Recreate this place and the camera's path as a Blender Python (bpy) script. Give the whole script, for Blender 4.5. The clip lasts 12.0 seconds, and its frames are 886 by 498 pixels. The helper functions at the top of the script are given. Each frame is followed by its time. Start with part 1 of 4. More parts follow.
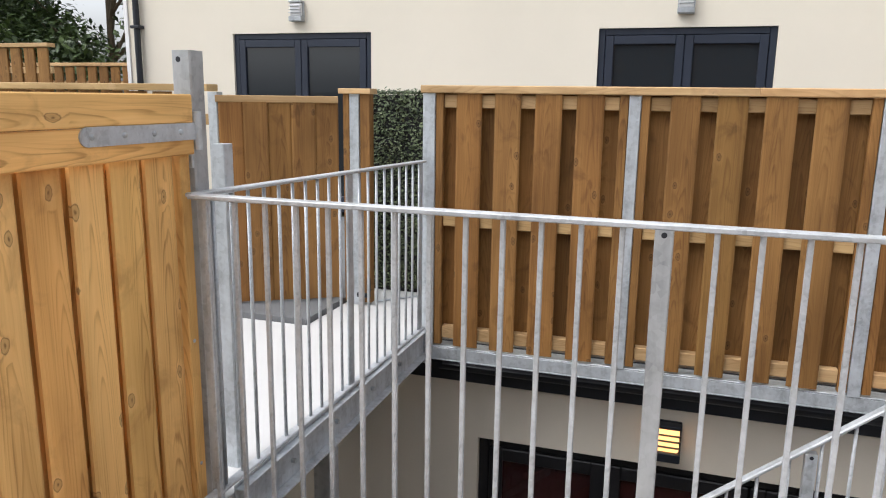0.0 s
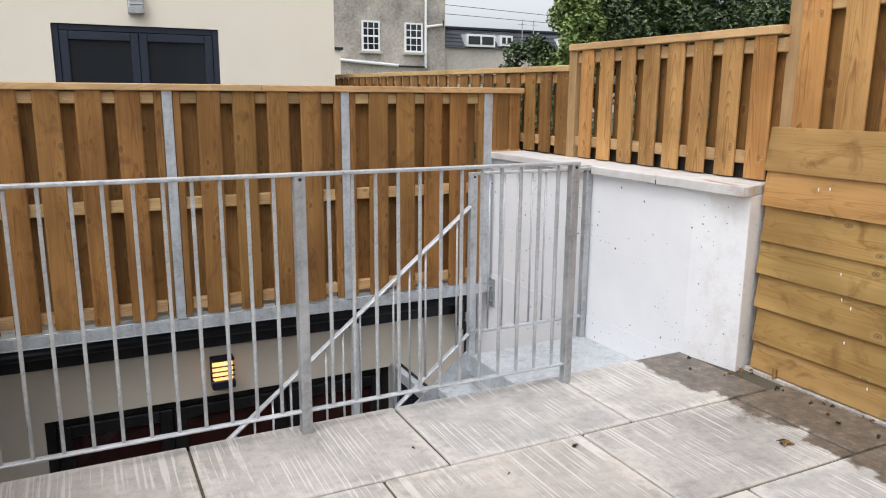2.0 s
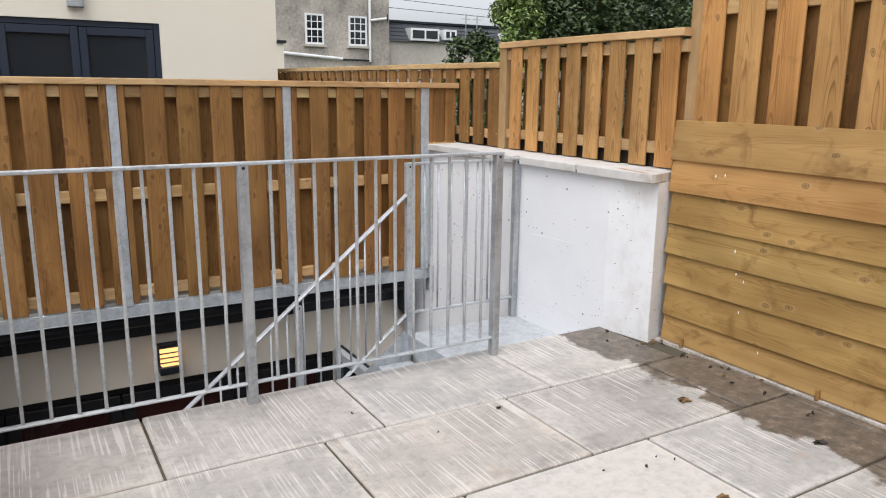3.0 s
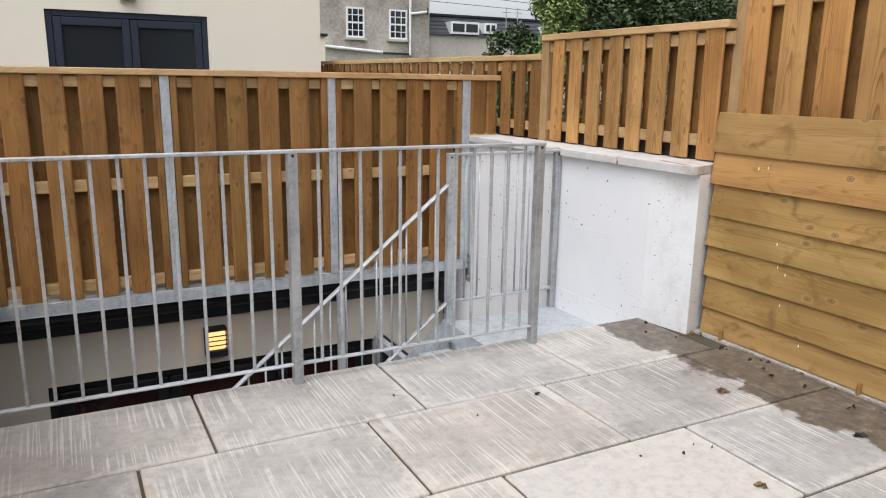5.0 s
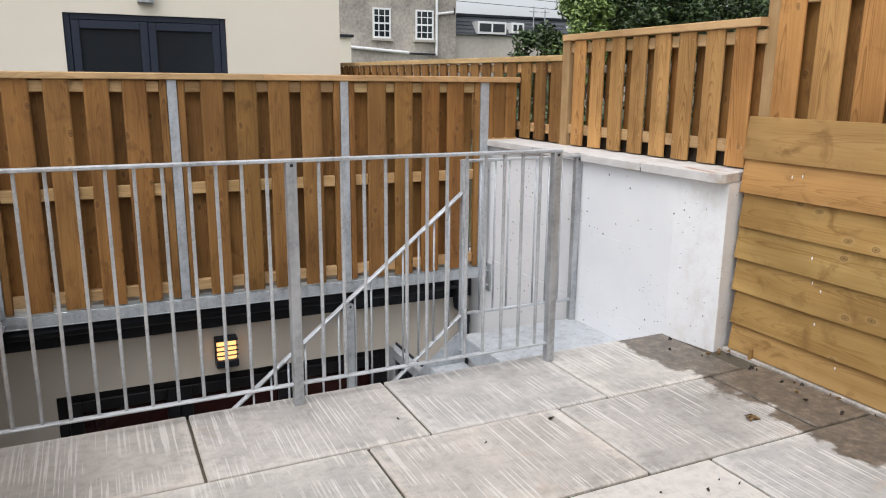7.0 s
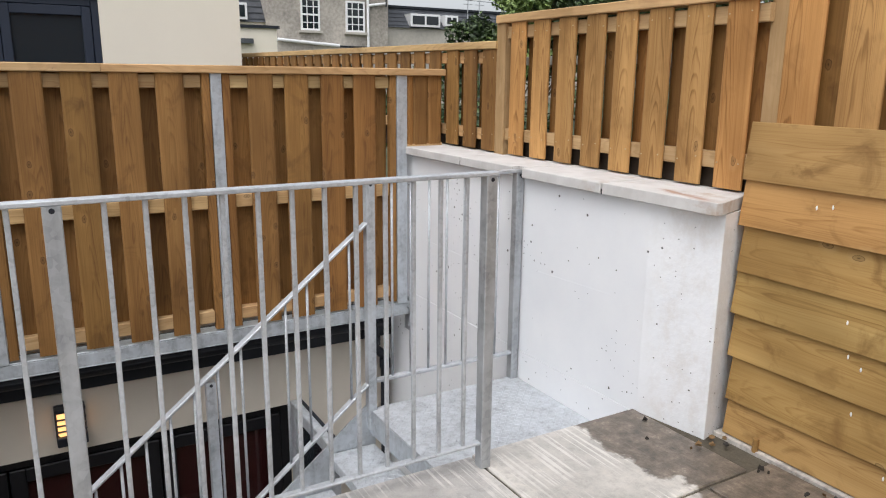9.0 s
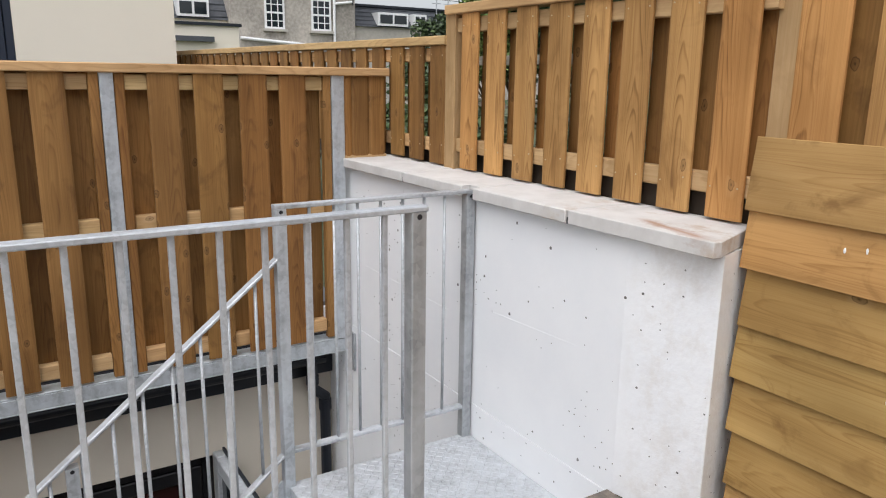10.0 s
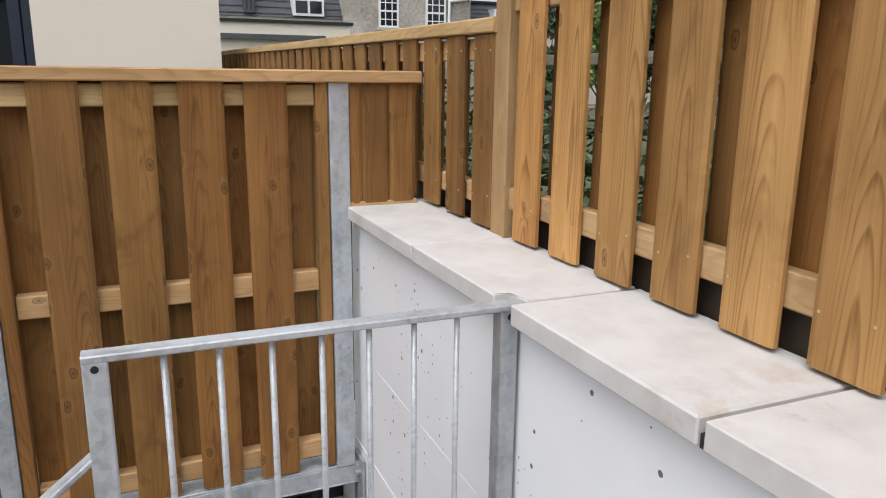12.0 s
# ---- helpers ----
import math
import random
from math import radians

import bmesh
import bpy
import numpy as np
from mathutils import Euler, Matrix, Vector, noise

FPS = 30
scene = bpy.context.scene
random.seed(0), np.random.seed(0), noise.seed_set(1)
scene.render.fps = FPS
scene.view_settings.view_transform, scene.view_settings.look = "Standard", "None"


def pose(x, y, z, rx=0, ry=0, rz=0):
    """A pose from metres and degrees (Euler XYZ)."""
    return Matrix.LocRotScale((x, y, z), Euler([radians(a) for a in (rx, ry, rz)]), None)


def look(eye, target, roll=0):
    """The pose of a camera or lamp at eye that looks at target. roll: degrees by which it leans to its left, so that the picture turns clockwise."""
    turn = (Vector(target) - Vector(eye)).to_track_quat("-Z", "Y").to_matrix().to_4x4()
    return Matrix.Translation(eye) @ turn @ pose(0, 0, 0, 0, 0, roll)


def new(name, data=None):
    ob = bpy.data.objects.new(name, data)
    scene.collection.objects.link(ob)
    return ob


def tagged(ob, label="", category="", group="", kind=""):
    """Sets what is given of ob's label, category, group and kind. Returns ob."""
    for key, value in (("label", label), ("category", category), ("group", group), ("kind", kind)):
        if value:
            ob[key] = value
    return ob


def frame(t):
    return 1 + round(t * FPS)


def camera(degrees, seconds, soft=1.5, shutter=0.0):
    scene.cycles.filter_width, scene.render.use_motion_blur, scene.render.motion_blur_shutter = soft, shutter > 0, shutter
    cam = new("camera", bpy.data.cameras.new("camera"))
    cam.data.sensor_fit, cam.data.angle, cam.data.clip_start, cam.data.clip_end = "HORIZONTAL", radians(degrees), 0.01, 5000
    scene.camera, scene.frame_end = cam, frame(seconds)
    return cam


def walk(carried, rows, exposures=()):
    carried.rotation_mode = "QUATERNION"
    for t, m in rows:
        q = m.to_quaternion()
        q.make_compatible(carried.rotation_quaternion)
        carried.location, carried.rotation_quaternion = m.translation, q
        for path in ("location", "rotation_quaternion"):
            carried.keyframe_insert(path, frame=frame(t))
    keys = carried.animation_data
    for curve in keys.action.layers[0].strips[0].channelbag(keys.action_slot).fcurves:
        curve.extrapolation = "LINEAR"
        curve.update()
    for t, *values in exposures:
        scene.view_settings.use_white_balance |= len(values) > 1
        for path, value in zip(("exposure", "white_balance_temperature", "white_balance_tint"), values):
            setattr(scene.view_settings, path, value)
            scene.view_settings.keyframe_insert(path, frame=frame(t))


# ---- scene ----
cam = camera(62.1, 12.0, 1.1)
PATH = [
    (0, (1.637, 1.414, 1.422), (1.03, 3.276, 1.02), 0.8),
    (0.5, (1.341, 1.215, 1.396), (1.237, 3.171, 0.992), 1.0),
    (1, (1.045, 1.042, 1.415), (1.392, 2.97, 1.011), 0.8),
    (1.5, (0.882, 0.725, 1.445), (1.556, 2.564, 1.039), 0.5),
    (2, (0.816, 0.388, 1.435), (1.683, 2.143, 1.025), 0.4),
    (2.5, (0.75, 0.202, 1.444), (1.706, 1.908, 1.026), 0.5),
    (3, (0.736, 0.086, 1.444), (1.726, 1.771, 1.019), 0.6),
    (3.2, (0.737, 0.061, 1.438), (1.729, 1.744, 1.009), 0.5),
    (5, (0.676, 0.03, 1.43), (1.578, 1.76, 0.988), 0.8),
    (5.5, (0.684, 0.034, 1.429), (1.551, 1.781, 0.985), 0.6),
    (6, (0.676, 0.03, 1.428), (1.521, 1.788, 0.986), 0.7),
    (6.5, (0.697, 0.042, 1.433), (1.531, 1.805, 0.99), 0.6),
    (6.7, (0.755, 0.08, 1.44), (1.586, 1.845, 0.998), 0.5),
    (8.3, (1.226, 0.791, 1.466), (2.144, 2.508, 1.01), 0.5),
    (8.5, (1.315, 0.882, 1.45), (2.252, 2.589, 0.994), 0.5),
    (9, (1.537, 1.176, 1.442), (2.516, 2.859, 0.987), 0.6),
    (9.5, (1.735, 1.428, 1.456), (2.749, 3.092, 1.001), 0.6),
    (10, (2.015, 1.681, 1.447), (3.059, 3.326, 0.993), 0.8),
    (10.5, (2.306, 2.0, 1.448), (3.364, 3.635, 0.996), 0.8),
    (11, (2.545, 2.302, 1.474), (3.583, 3.952, 1.023), 0.8),
    (11.5, (2.873, 2.585, 1.488), (3.827, 4.284, 1.037), 0.8),
    (12, (3.032, 2.873, 1.482), (3.8, 4.662, 1.021), 0.7),
]
EXPOSURES = [(0.0, 0.93, 6300, 11), (1.5, 0.75, 6300, 11), (3.0, 0.65, 6300, 11), (8.5, 0.6, 6300, 11), (12.0, 0.55, 6300, 11)]
walk(cam, [(t, look(eye, target, roll)) for t, eye, target, roll in PATH], EXPOSURES)

# ---- world, sun, exposure ----
world = bpy.data.worlds.new("overcast_sky")
scene.world = world
world.use_nodes = True
wn, wl = world.node_tree.nodes, world.node_tree.links
sky = wn.new("ShaderNodeTexSky")
sky.sky_type, sky.sun_disc = "NISHITA", False
sky.sun_elevation, sky.sun_rotation = radians(60), radians(230)
sky.dust_density, sky.air_density, sky.ozone_density = 4.0, 1.0, 1.0
calm = wn.new("ShaderNodeHueSaturation")
calm.inputs["Saturation"].default_value = 0.22
wl.new(sky.outputs["Color"], calm.inputs["Color"])
wl.new(calm.outputs["Color"], wn["Background"].inputs["Color"])
wn["Background"].inputs["Strength"].default_value = 0.15
sun = new("sun", bpy.data.lights.new("sun", "SUN"))
sun.data.energy, sun.data.angle, sun.data.color = 0.4, radians(60), (1.0, 0.97, 0.92)
az, el = radians(230), radians(60)
sun.matrix_world = look((0, 0, 20), Vector((0, 0, 20)) - Vector((math.sin(az) * math.cos(el), math.cos(az) * math.cos(el), math.sin(el))))

# ---- helpers ----
ROOT = {}


def thing(name, at, label, category, group="", kind=""):
    ob = new(name)
    ob.location = at
    ob.empty_display_size = 0.1
    ROOT[ob.name] = Vector(at)
    return tagged(ob, label, category, group, kind)


def base_of(parent):
    return ROOT.get(parent.name, Vector((0, 0, 0))) if parent else Vector((0, 0, 0))


def mesh_of(name, bm, material):
    me = bpy.data.meshes.new(name)
    bmesh.ops.recalc_face_normals(bm, faces=bm.faces)
    bm.to_mesh(me)
    bm.free()
    for m in material if isinstance(material, (list, tuple)) else [material]:
        me.materials.append(m)
    return me


def part(name, bm, material, parent=None, label=""):
    """A bmesh in world metres as one mesh object, under a thing or a part."""
    ob = new(name, mesh_of(name, bm, material))
    if parent:
        ob.parent = parent
        ob.location = -base_of(parent)
        ROOT[ob.name] = Vector((0, 0, 0))
    return tagged(ob, label)


def structure(name, bm, material, label, category):
    return tagged(part(name, bm, material), label, category, "", "structure")


def box(bm, x0, x1, y0, y1, z0, z1):
    m = Matrix.Translation(((x0 + x1) / 2, (y0 + y1) / 2, (z0 + z1) / 2)) @ Matrix.Diagonal((x1 - x0, y1 - y0, z1 - z0, 1))
    return bmesh.ops.create_cube(bm, size=1, matrix=m)["verts"]


def boxes(*rows):
    bm = bmesh.new()
    for r in rows:
        box(bm, *r)
    return bm


def soft(bm, w=0.004, seg=1):
    bmesh.ops.bevel(bm, geom=list(bm.edges), offset=w, segments=seg, affect="EDGES", clamp_overlap=True)
    return bm


def rod(bm, a, b, r, n=8, r2=None):
    a, b = Vector(a), Vector(b)
    d = b - a
    m = Matrix.Translation((a + b) / 2) @ d.to_track_quat("Z", "Y").to_matrix().to_4x4()
    bmesh.ops.create_cone(bm, cap_ends=True, segments=n, radius1=r, radius2=r if r2 is None else r2, depth=d.length, matrix=m)


def prism(bm, pts, z0, z1):
    """An upright prism over a convex plan."""
    lo = [bm.verts.new((x, y, z0)) for x, y in pts]
    hi = [bm.verts.new((x, y, z1)) for x, y in pts]
    bm.faces.new(hi), bm.faces.new(lo[::-1])
    for i in range(len(pts)):
        j = (i + 1) % len(pts)
        bm.faces.new((lo[i], lo[j], hi[j], hi[i]))


def outline(pts, y0, y1):
    """A wall cut to an outline in x and z, between two planes of y."""
    bm = bmesh.new()
    a, b = [bm.verts.new((x, y0, z)) for x, z in pts], [bm.verts.new((x, y1, z)) for x, z in pts]
    bm.faces.new(a), bm.faces.new(b[::-1])
    for i in range(len(pts)):
        j = (i + 1) % len(pts)
        bm.faces.new((a[i], a[j], b[j], b[i]))
    return bm


SHAPES = {}


def bar_mesh(w, d, h, mat, round_bar=False, cham=0.004):
    """A chamfered length of timber or steel, long along its own z; shared between alike pieces."""
    key = (round(w, 3), round(d, 3), round(h, 3), mat.name, round_bar, cham)
    if key not in SHAPES:
        bm = bmesh.new()
        if round_bar:
            pts = [(w / 2 * math.cos(i * math.pi / 4), w / 2 * math.sin(i * math.pi / 4)) for i in range(8)]
        else:
            c, e, a, b = cham, min(cham, 0.005), w / 2, d / 2
            pts = [(a - c, -b), (a, -b + e), (a, b - e), (a - c, b), (-a + c, b), (-a, b - e), (-a, -b + e), (-a + c, -b)]
        prism(bm, pts, -h / 2, h / 2)
        SHAPES[key] = mesh_of("piece", bm, mat)
        if round_bar:
            for p in SHAPES[key].polygons:
                p.use_smooth = len(p.vertices) == 4
    return SHAPES[key]


def piece(name, parent, w, d, h, at, mat, rot=(0, 0, 0), round_bar=False, label="", cham=0.004):
    """One board, bar or rail: width, depth and length, with its middle at a place in the world."""
    ob = new(name, bar_mesh(w, d, h, mat, round_bar, cham))
    ob.parent = parent
    ob.matrix_basis = pose(*(Vector(at) - base_of(parent)), *rot)
    ROOT[ob.name] = Vector(at)
    return tagged(ob, label)


def strut(name, parent, w, d, a, b, mat, round_bar=False, label=""):
    """A piece from place to place."""
    a, b = Vector(a), Vector(b)
    ob = new(name, bar_mesh(w, d, (b - a).length, mat, round_bar))
    ob.parent = parent
    q = (b - a).to_track_quat("Z", "Y").to_matrix().to_4x4()
    ob.matrix_basis = Matrix.Translation((a + b) / 2 - base_of(parent)) @ q
    ROOT[ob.name] = (a + b) / 2
    return tagged(ob, label)


# ---- materials ----
def material(name):
    m = bpy.data.materials.new(name)
    m.use_nodes = True
    return m, m.node_tree.nodes, m.node_tree.links, m.node_tree.nodes["Principled BSDF"]


def ramp(n, stops):
    r = n.new("ShaderNodeValToRGB")
    while len(r.color_ramp.elements) < len(stops):
        r.color_ramp.elements.new(0.5)
    for e, (p, c) in zip(r.color_ramp.elements, stops):
        e.position, e.color = p, (*c, 1) if len(c) == 3 else c
    return r


def noise_tex(n, l, vec, scale, detail=4, rough=0.55, dist=0.0):
    t = n.new("ShaderNodeTexNoise")
    t.inputs["Scale"].default_value, t.inputs["Detail"].default_value = scale, detail
    t.inputs["Roughness"].default_value, t.inputs["Distortion"].default_value = rough, dist
    l.new(vec, t.inputs["Vector"])
    return t


def mapped(n, l, vec, scale=(1, 1, 1), shift=(0, 0, 0)):
    m = n.new("ShaderNodeMapping")
    m.inputs["Scale"].default_value, m.inputs["Location"].default_value = scale, shift
    l.new(vec, m.inputs["Vector"])
    return m.outputs["Vector"]


def mix(n, l, fac, a, b, mode="MIX"):
    m = n.new("ShaderNodeMix")
    m.data_type, m.blend_type = "RGBA", mode
    for sock, v in ((m.inputs[0], fac), (m.inputs[6], a), (m.inputs[7], b)):
        if hasattr(v, "links"):
            l.new(v, sock)
        else:
            sock.default_value = v if isinstance(v, (int, float)) else (*v, 1)
    return m.outputs[2]


def maths(n, l, op, a, b=None, clamp=False):
    m = n.new("ShaderNodeMath")
    m.operation, m.use_clamp = op, clamp
    for sock, v in zip(m.inputs, (a, b)):
        if hasattr(v, "links"):
            l.new(v, sock)
        elif v is not None:
            sock.default_value = v
    return m.outputs[0]


def bump(n, l, bsdf, height, strength=0.3, distance=0.01):
    b = n.new("ShaderNodeBump")
    b.inputs["Strength"].default_value, b.inputs["Distance"].default_value = strength, distance
    l.new(height, b.inputs["Height"])
    l.new(b.outputs["Normal"], bsdf.inputs["Normal"])


TINTS = [(0.0, (0.8, 0.77, 0.7)), (0.3, (1.0, 0.98, 0.92)), (0.55, (1.1, 1.08, 1.02)), (0.75, (1.02, 0.88, 0.74)), (1.0, (0.94, 0.97, 0.86))]
TINTS_PANEL = [(0.0, (0.84, 0.77, 0.64)), (0.25, (1.1, 0.98, 0.9)), (0.45, (1.1, 0.87, 0.68)), (0.7, (0.97, 0.95, 0.78)), (1.0, (1.06, 0.95, 0.87))]


def wood(name, light, mid, dark, knots=0.42, tints=TINTS, smudge=0.35, grain=1.0):
    """Sawn, treated softwood: grain along each piece's own z, knots, and a tint of its own for each piece."""
    m, n, l, p = material(name)
    tc, oi = n.new("ShaderNodeTexCoord"), n.new("ShaderNodeObjectInfo")
    off = n.new("ShaderNodeVectorMath")
    off.operation = "MULTIPLY_ADD"
    comb = n.new("ShaderNodeCombineXYZ")
    for i, k in enumerate((7.3, 3.1, 19.7)):
        l.new(maths(n, l, "MULTIPLY", oi.outputs["Random"], k), comb.inputs[i])
    l.new(tc.outputs["Object"], off.inputs[0])
    off.inputs[1].default_value = (1, 1, 1)
    l.new(comb.outputs[0], off.inputs[2])
    vec = off.outputs[0]
    # knots: sparse cells over the board's face
    kv = n.new("ShaderNodeTexVoronoi")
    kv.voronoi_dimensions = "2D"
    kv.inputs["Scale"].default_value, kv.inputs["Randomness"].default_value = 1.0, 1.0
    flat, face = n.new("ShaderNodeSeparateXYZ"), n.new("ShaderNodeCombineXYZ")
    l.new(vec, flat.inputs[0])
    l.new(maths(n, l, "MULTIPLY", flat.outputs[0], 7.0), face.inputs[0])
    l.new(maths(n, l, "MULTIPLY", flat.outputs[2], 4.0), face.inputs[1])
    warp = noise_tex(n, l, mapped(n, l, vec, (1, 1, 0.6)), 34, 3)
    skew = n.new("ShaderNodeVectorMath")
    skew.operation = "MULTIPLY_ADD"
    l.new(warp.outputs["Color"], skew.inputs[0])
    skew.inputs[1].default_value = (0.11, 0.11, 0)
    l.new(face.outputs[0], skew.inputs[2])
    l.new(skew.outputs[0], kv.inputs["Vector"])
    sep = n.new("ShaderNodeSeparateColor")
    l.new(kv.outputs["Color"], sep.inputs[0])
    rare = maths(n, l, "LESS_THAN", sep.outputs[0], knots)
    ring = maths(n, l, "MULTIPLY", maths(n, l, "SUBTRACT", 1.0, maths(n, l, "MULTIPLY", kv.outputs["Distance"], 4.6), True), rare)
    core = ramp(n, [(0.58, (0, 0, 0)), (0.64, (0.8, 0.8, 0.8)), (0.7, (0.34, 0.34, 0.34)), (0.86, (0.4, 0.4, 0.4)), (0.96, (0.9, 0.9, 0.9))])
    l.new(ring, core.inputs[0])
    # growth rings: contours of a drawn-out field, which close round the knots
    wob = noise_tex(n, l, mapped(n, l, vec, (2.0, 2.0, 0.9)), 1.6, 2)
    own = n.new("ShaderNodeSeparateXYZ")
    l.new(tc.outputs["Object"], own.inputs[0])
    heart = maths(n, l, "MULTIPLY", maths(n, l, "SUBTRACT", maths(n, l, "FRACT", maths(n, l, "MULTIPLY", oi.outputs["Random"], 13.7)), 0.5), 0.09)
    across = maths(n, l, "SUBTRACT", own.outputs[0], heart)
    sway = noise_tex(n, l, mapped(n, l, vec, (9.0, 9.0, 1.3)), 1.0, 2, 0.5)
    fsum = maths(n, l, "ADD", maths(n, l, "MULTIPLY", maths(n, l, "MULTIPLY", across, across), 1500.0), maths(n, l, "MULTIPLY", flat.outputs[2], 5.0))
    fsum = maths(n, l, "ADD", fsum, maths(n, l, "MULTIPLY", sway.outputs["Fac"], 9.0))
    fsum = maths(n, l, "ADD", fsum, maths(n, l, "MULTIPLY", ring, 1.3))
    saw = ramp(n, [(0.0, (0.34, 0.34, 0.34)), (0.55, (0.42, 0.42, 0.42)), (0.82, (0.86, 0.86, 0.86)), (0.9, (0.84, 0.84, 0.84)), (1.0, (0.34, 0.34, 0.34))])
    l.new(maths(n, l, "FRACT", fsum), saw.inputs[0])
    fine = noise_tex(n, l, mapped(n, l, vec, (150, 150, 3.5)), 1.0, 3)
    soft_band = noise_tex(n, l, mapped(n, l, vec, (14, 14, 0.55)), 1.0, 3, 0.6)
    clear = ramp(n, [(0.012, (0.42, 0.42, 0.42)), (0.05, (0.1, 0.1, 0.1))])
    l.new(maths(n, l, "ABSOLUTE", across), clear.inputs[0])
    rings = maths(n, l, "MULTIPLY", maths(n, l, "SUBTRACT", saw.outputs[0], 0.5), clear.outputs[0])
    g = maths(n, l, "ADD", maths(n, l, "MULTIPLY", soft_band.outputs["Fac"], 0.6), maths(n, l, "MULTIPLY", fine.outputs["Fac"], 0.4))
    g = maths(n, l, "ADD", g, maths(n, l, "MULTIPLY", rings, 1.3 * grain))
    col = ramp(n, [(0.28, light), (0.52, mid), (0.78, dark)])
    l.new(g, col.inputs[0])
    broad = ramp(n, [(0.33, (0.76, 0.73, 0.67)), (0.5, (0.98, 0.97, 0.94)), (0.68, (1.16, 1.15, 1.12))])
    l.new(wob.outputs["Fac"], broad.inputs[0])
    c = mix(n, l, 1.0, col.outputs[0], broad.outputs[0], "MULTIPLY")
    stain = noise_tex(n, l, mapped(n, l, vec, (7, 7, 5)), 1.0, 5, 0.6, 0.8)
    sr = ramp(n, [(0.3, (1, 1, 1)), (0.46, (0, 0, 0))])
    l.new(stain.outputs["Fac"], sr.inputs[0])
    c = mix(n, l, maths(n, l, "MULTIPLY", sr.outputs[0], smudge), c, (dark[0] * 0.75, dark[1] * 0.72, dark[2] * 0.7))
    tint = ramp(n, tints)
    l.new(oi.outputs["Random"], tint.inputs[0])
    c = mix(n, l, 1.0, c, tint.outputs[0], "MULTIPLY")
    halo = ramp(n, [(0.1, (0, 0, 0)), (0.5, (1, 1, 1))])
    l.new(ring, halo.inputs[0])
    c = mix(n, l, maths(n, l, "MULTIPLY", halo.outputs[0], 0.22), c, (light[0] * 1.1, light[1] * 1.08, light[2] * 1.1))
    c = mix(n, l, maths(n, l, "MULTIPLY", core.outputs[0], 0.94), c, (dark[0] * 0.36, dark[1] * 0.34, dark[2] * 0.32))
    l.new(c, p.inputs["Base Color"])
    p.inputs["Roughness"].default_value = 0.68
    p.inputs["Specular IOR Level"].default_value = 0.3
    bump(n, l, p, g, 0.25, 0.003)
    return m


def galvanised(name, base=(0.52, 0.55, 0.58), rough=0.42, metal=0.55, spangle=60):
    m, n, l, p = material(name)
    tc = n.new("ShaderNodeTexCoord")
    v = n.new("ShaderNodeTexVoronoi")
    v.inputs["Scale"].default_value = spangle
    l.new(tc.outputs["Object"], v.inputs["Vector"])
    big = noise_tex(n, l, tc.outputs["Object"], 7, 5, 0.65, 0.6)
    run = noise_tex(n, l, mapped(n, l, tc.outputs["Object"], (22, 22, 2.5)), 1.0, 4)
    sp = n.new("ShaderNodeSeparateColor")
    l.new(v.outputs["Color"], sp.inputs[0])
    f = maths(n, l, "ADD", maths(n, l, "MULTIPLY", sp.outputs[0], 0.1), maths(n, l, "MULTIPLY", big.outputs["Fac"], 0.5))
    f = maths(n, l, "ADD", f, maths(n, l, "MULTIPLY", run.outputs["Fac"], 0.4))
    r = ramp(n, [(0.3, tuple(x * 0.58 for x in base)), (0.5, base), (0.68, tuple(min(1, x * 1.22) for x in base))])
    l.new(f, r.inputs[0])
    l.new(r.outputs[0], p.inputs["Base Color"])
    p.inputs["Metallic"].default_value = metal
    rr = ramp(n, [(0.3, (rough - 0.12,) * 3), (0.7, (rough + 0.14,) * 3)])
    l.new(f, rr.inputs[0])
    l.new(rr.outputs[0], p.inputs["Roughness"])
    bump(n, l, p, big.outputs["Fac"], 0.08, 0.002)
    return m


def mineral(name, base, spread=0.15, grain=180, blotch=3.0, rough=0.85, relief=0.2, metal=0.0):
    """Render, concrete and the like: blotches and grain round one colour."""
    m, n, l, p = material(name)
    g = n.new("ShaderNodeNewGeometry")
    a = noise_tex(n, l, g.outputs["Position"], blotch, 6, 0.6)
    b = noise_tex(n, l, g.outputs["Position"], grain, 3)
    f = maths(n, l, "ADD", maths(n, l, "MULTIPLY", a.outputs["Fac"], 0.65), maths(n, l, "MULTIPLY", b.outputs["Fac"], 0.35))
    r = ramp(n, [(0.3, tuple(x * (1 - spread) for x in base)), (0.7, tuple(min(1, x * (1 + spread)) for x in base))])
    l.new(f, r.inputs[0])
    l.new(r.outputs[0], p.inputs["Base Color"])
    p.inputs["Roughness"].default_value = rough
    p.inputs["Metallic"].default_value = metal
    bump(n, l, p, f, relief, 0.004)
    return m


def plain(name, base, rough=0.5, metal=0.0, spread=0.12):
    return mineral(name, base, spread, 90, 6, rough, 0.05, metal)


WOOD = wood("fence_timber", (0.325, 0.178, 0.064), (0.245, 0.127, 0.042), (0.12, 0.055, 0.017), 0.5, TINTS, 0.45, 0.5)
WOOD_LIGHT = wood("golden_fence_timber", (0.56, 0.338, 0.142), (0.45, 0.256, 0.098), (0.235, 0.12, 0.041), 0.42, TINTS, 0.35, 0.9)
WOOD_GATE = wood("gate_timber", (0.85, 0.55, 0.235), (0.75, 0.46, 0.178), (0.42, 0.215, 0.072), 0.5, TINTS, 0.4, 0.8)
WOOD_PALE = wood("sawn_pale_timber", (0.62, 0.44, 0.26), (0.53, 0.36, 0.195), (0.38, 0.24, 0.12), 0.2, TINTS, 0.3, 0.6)
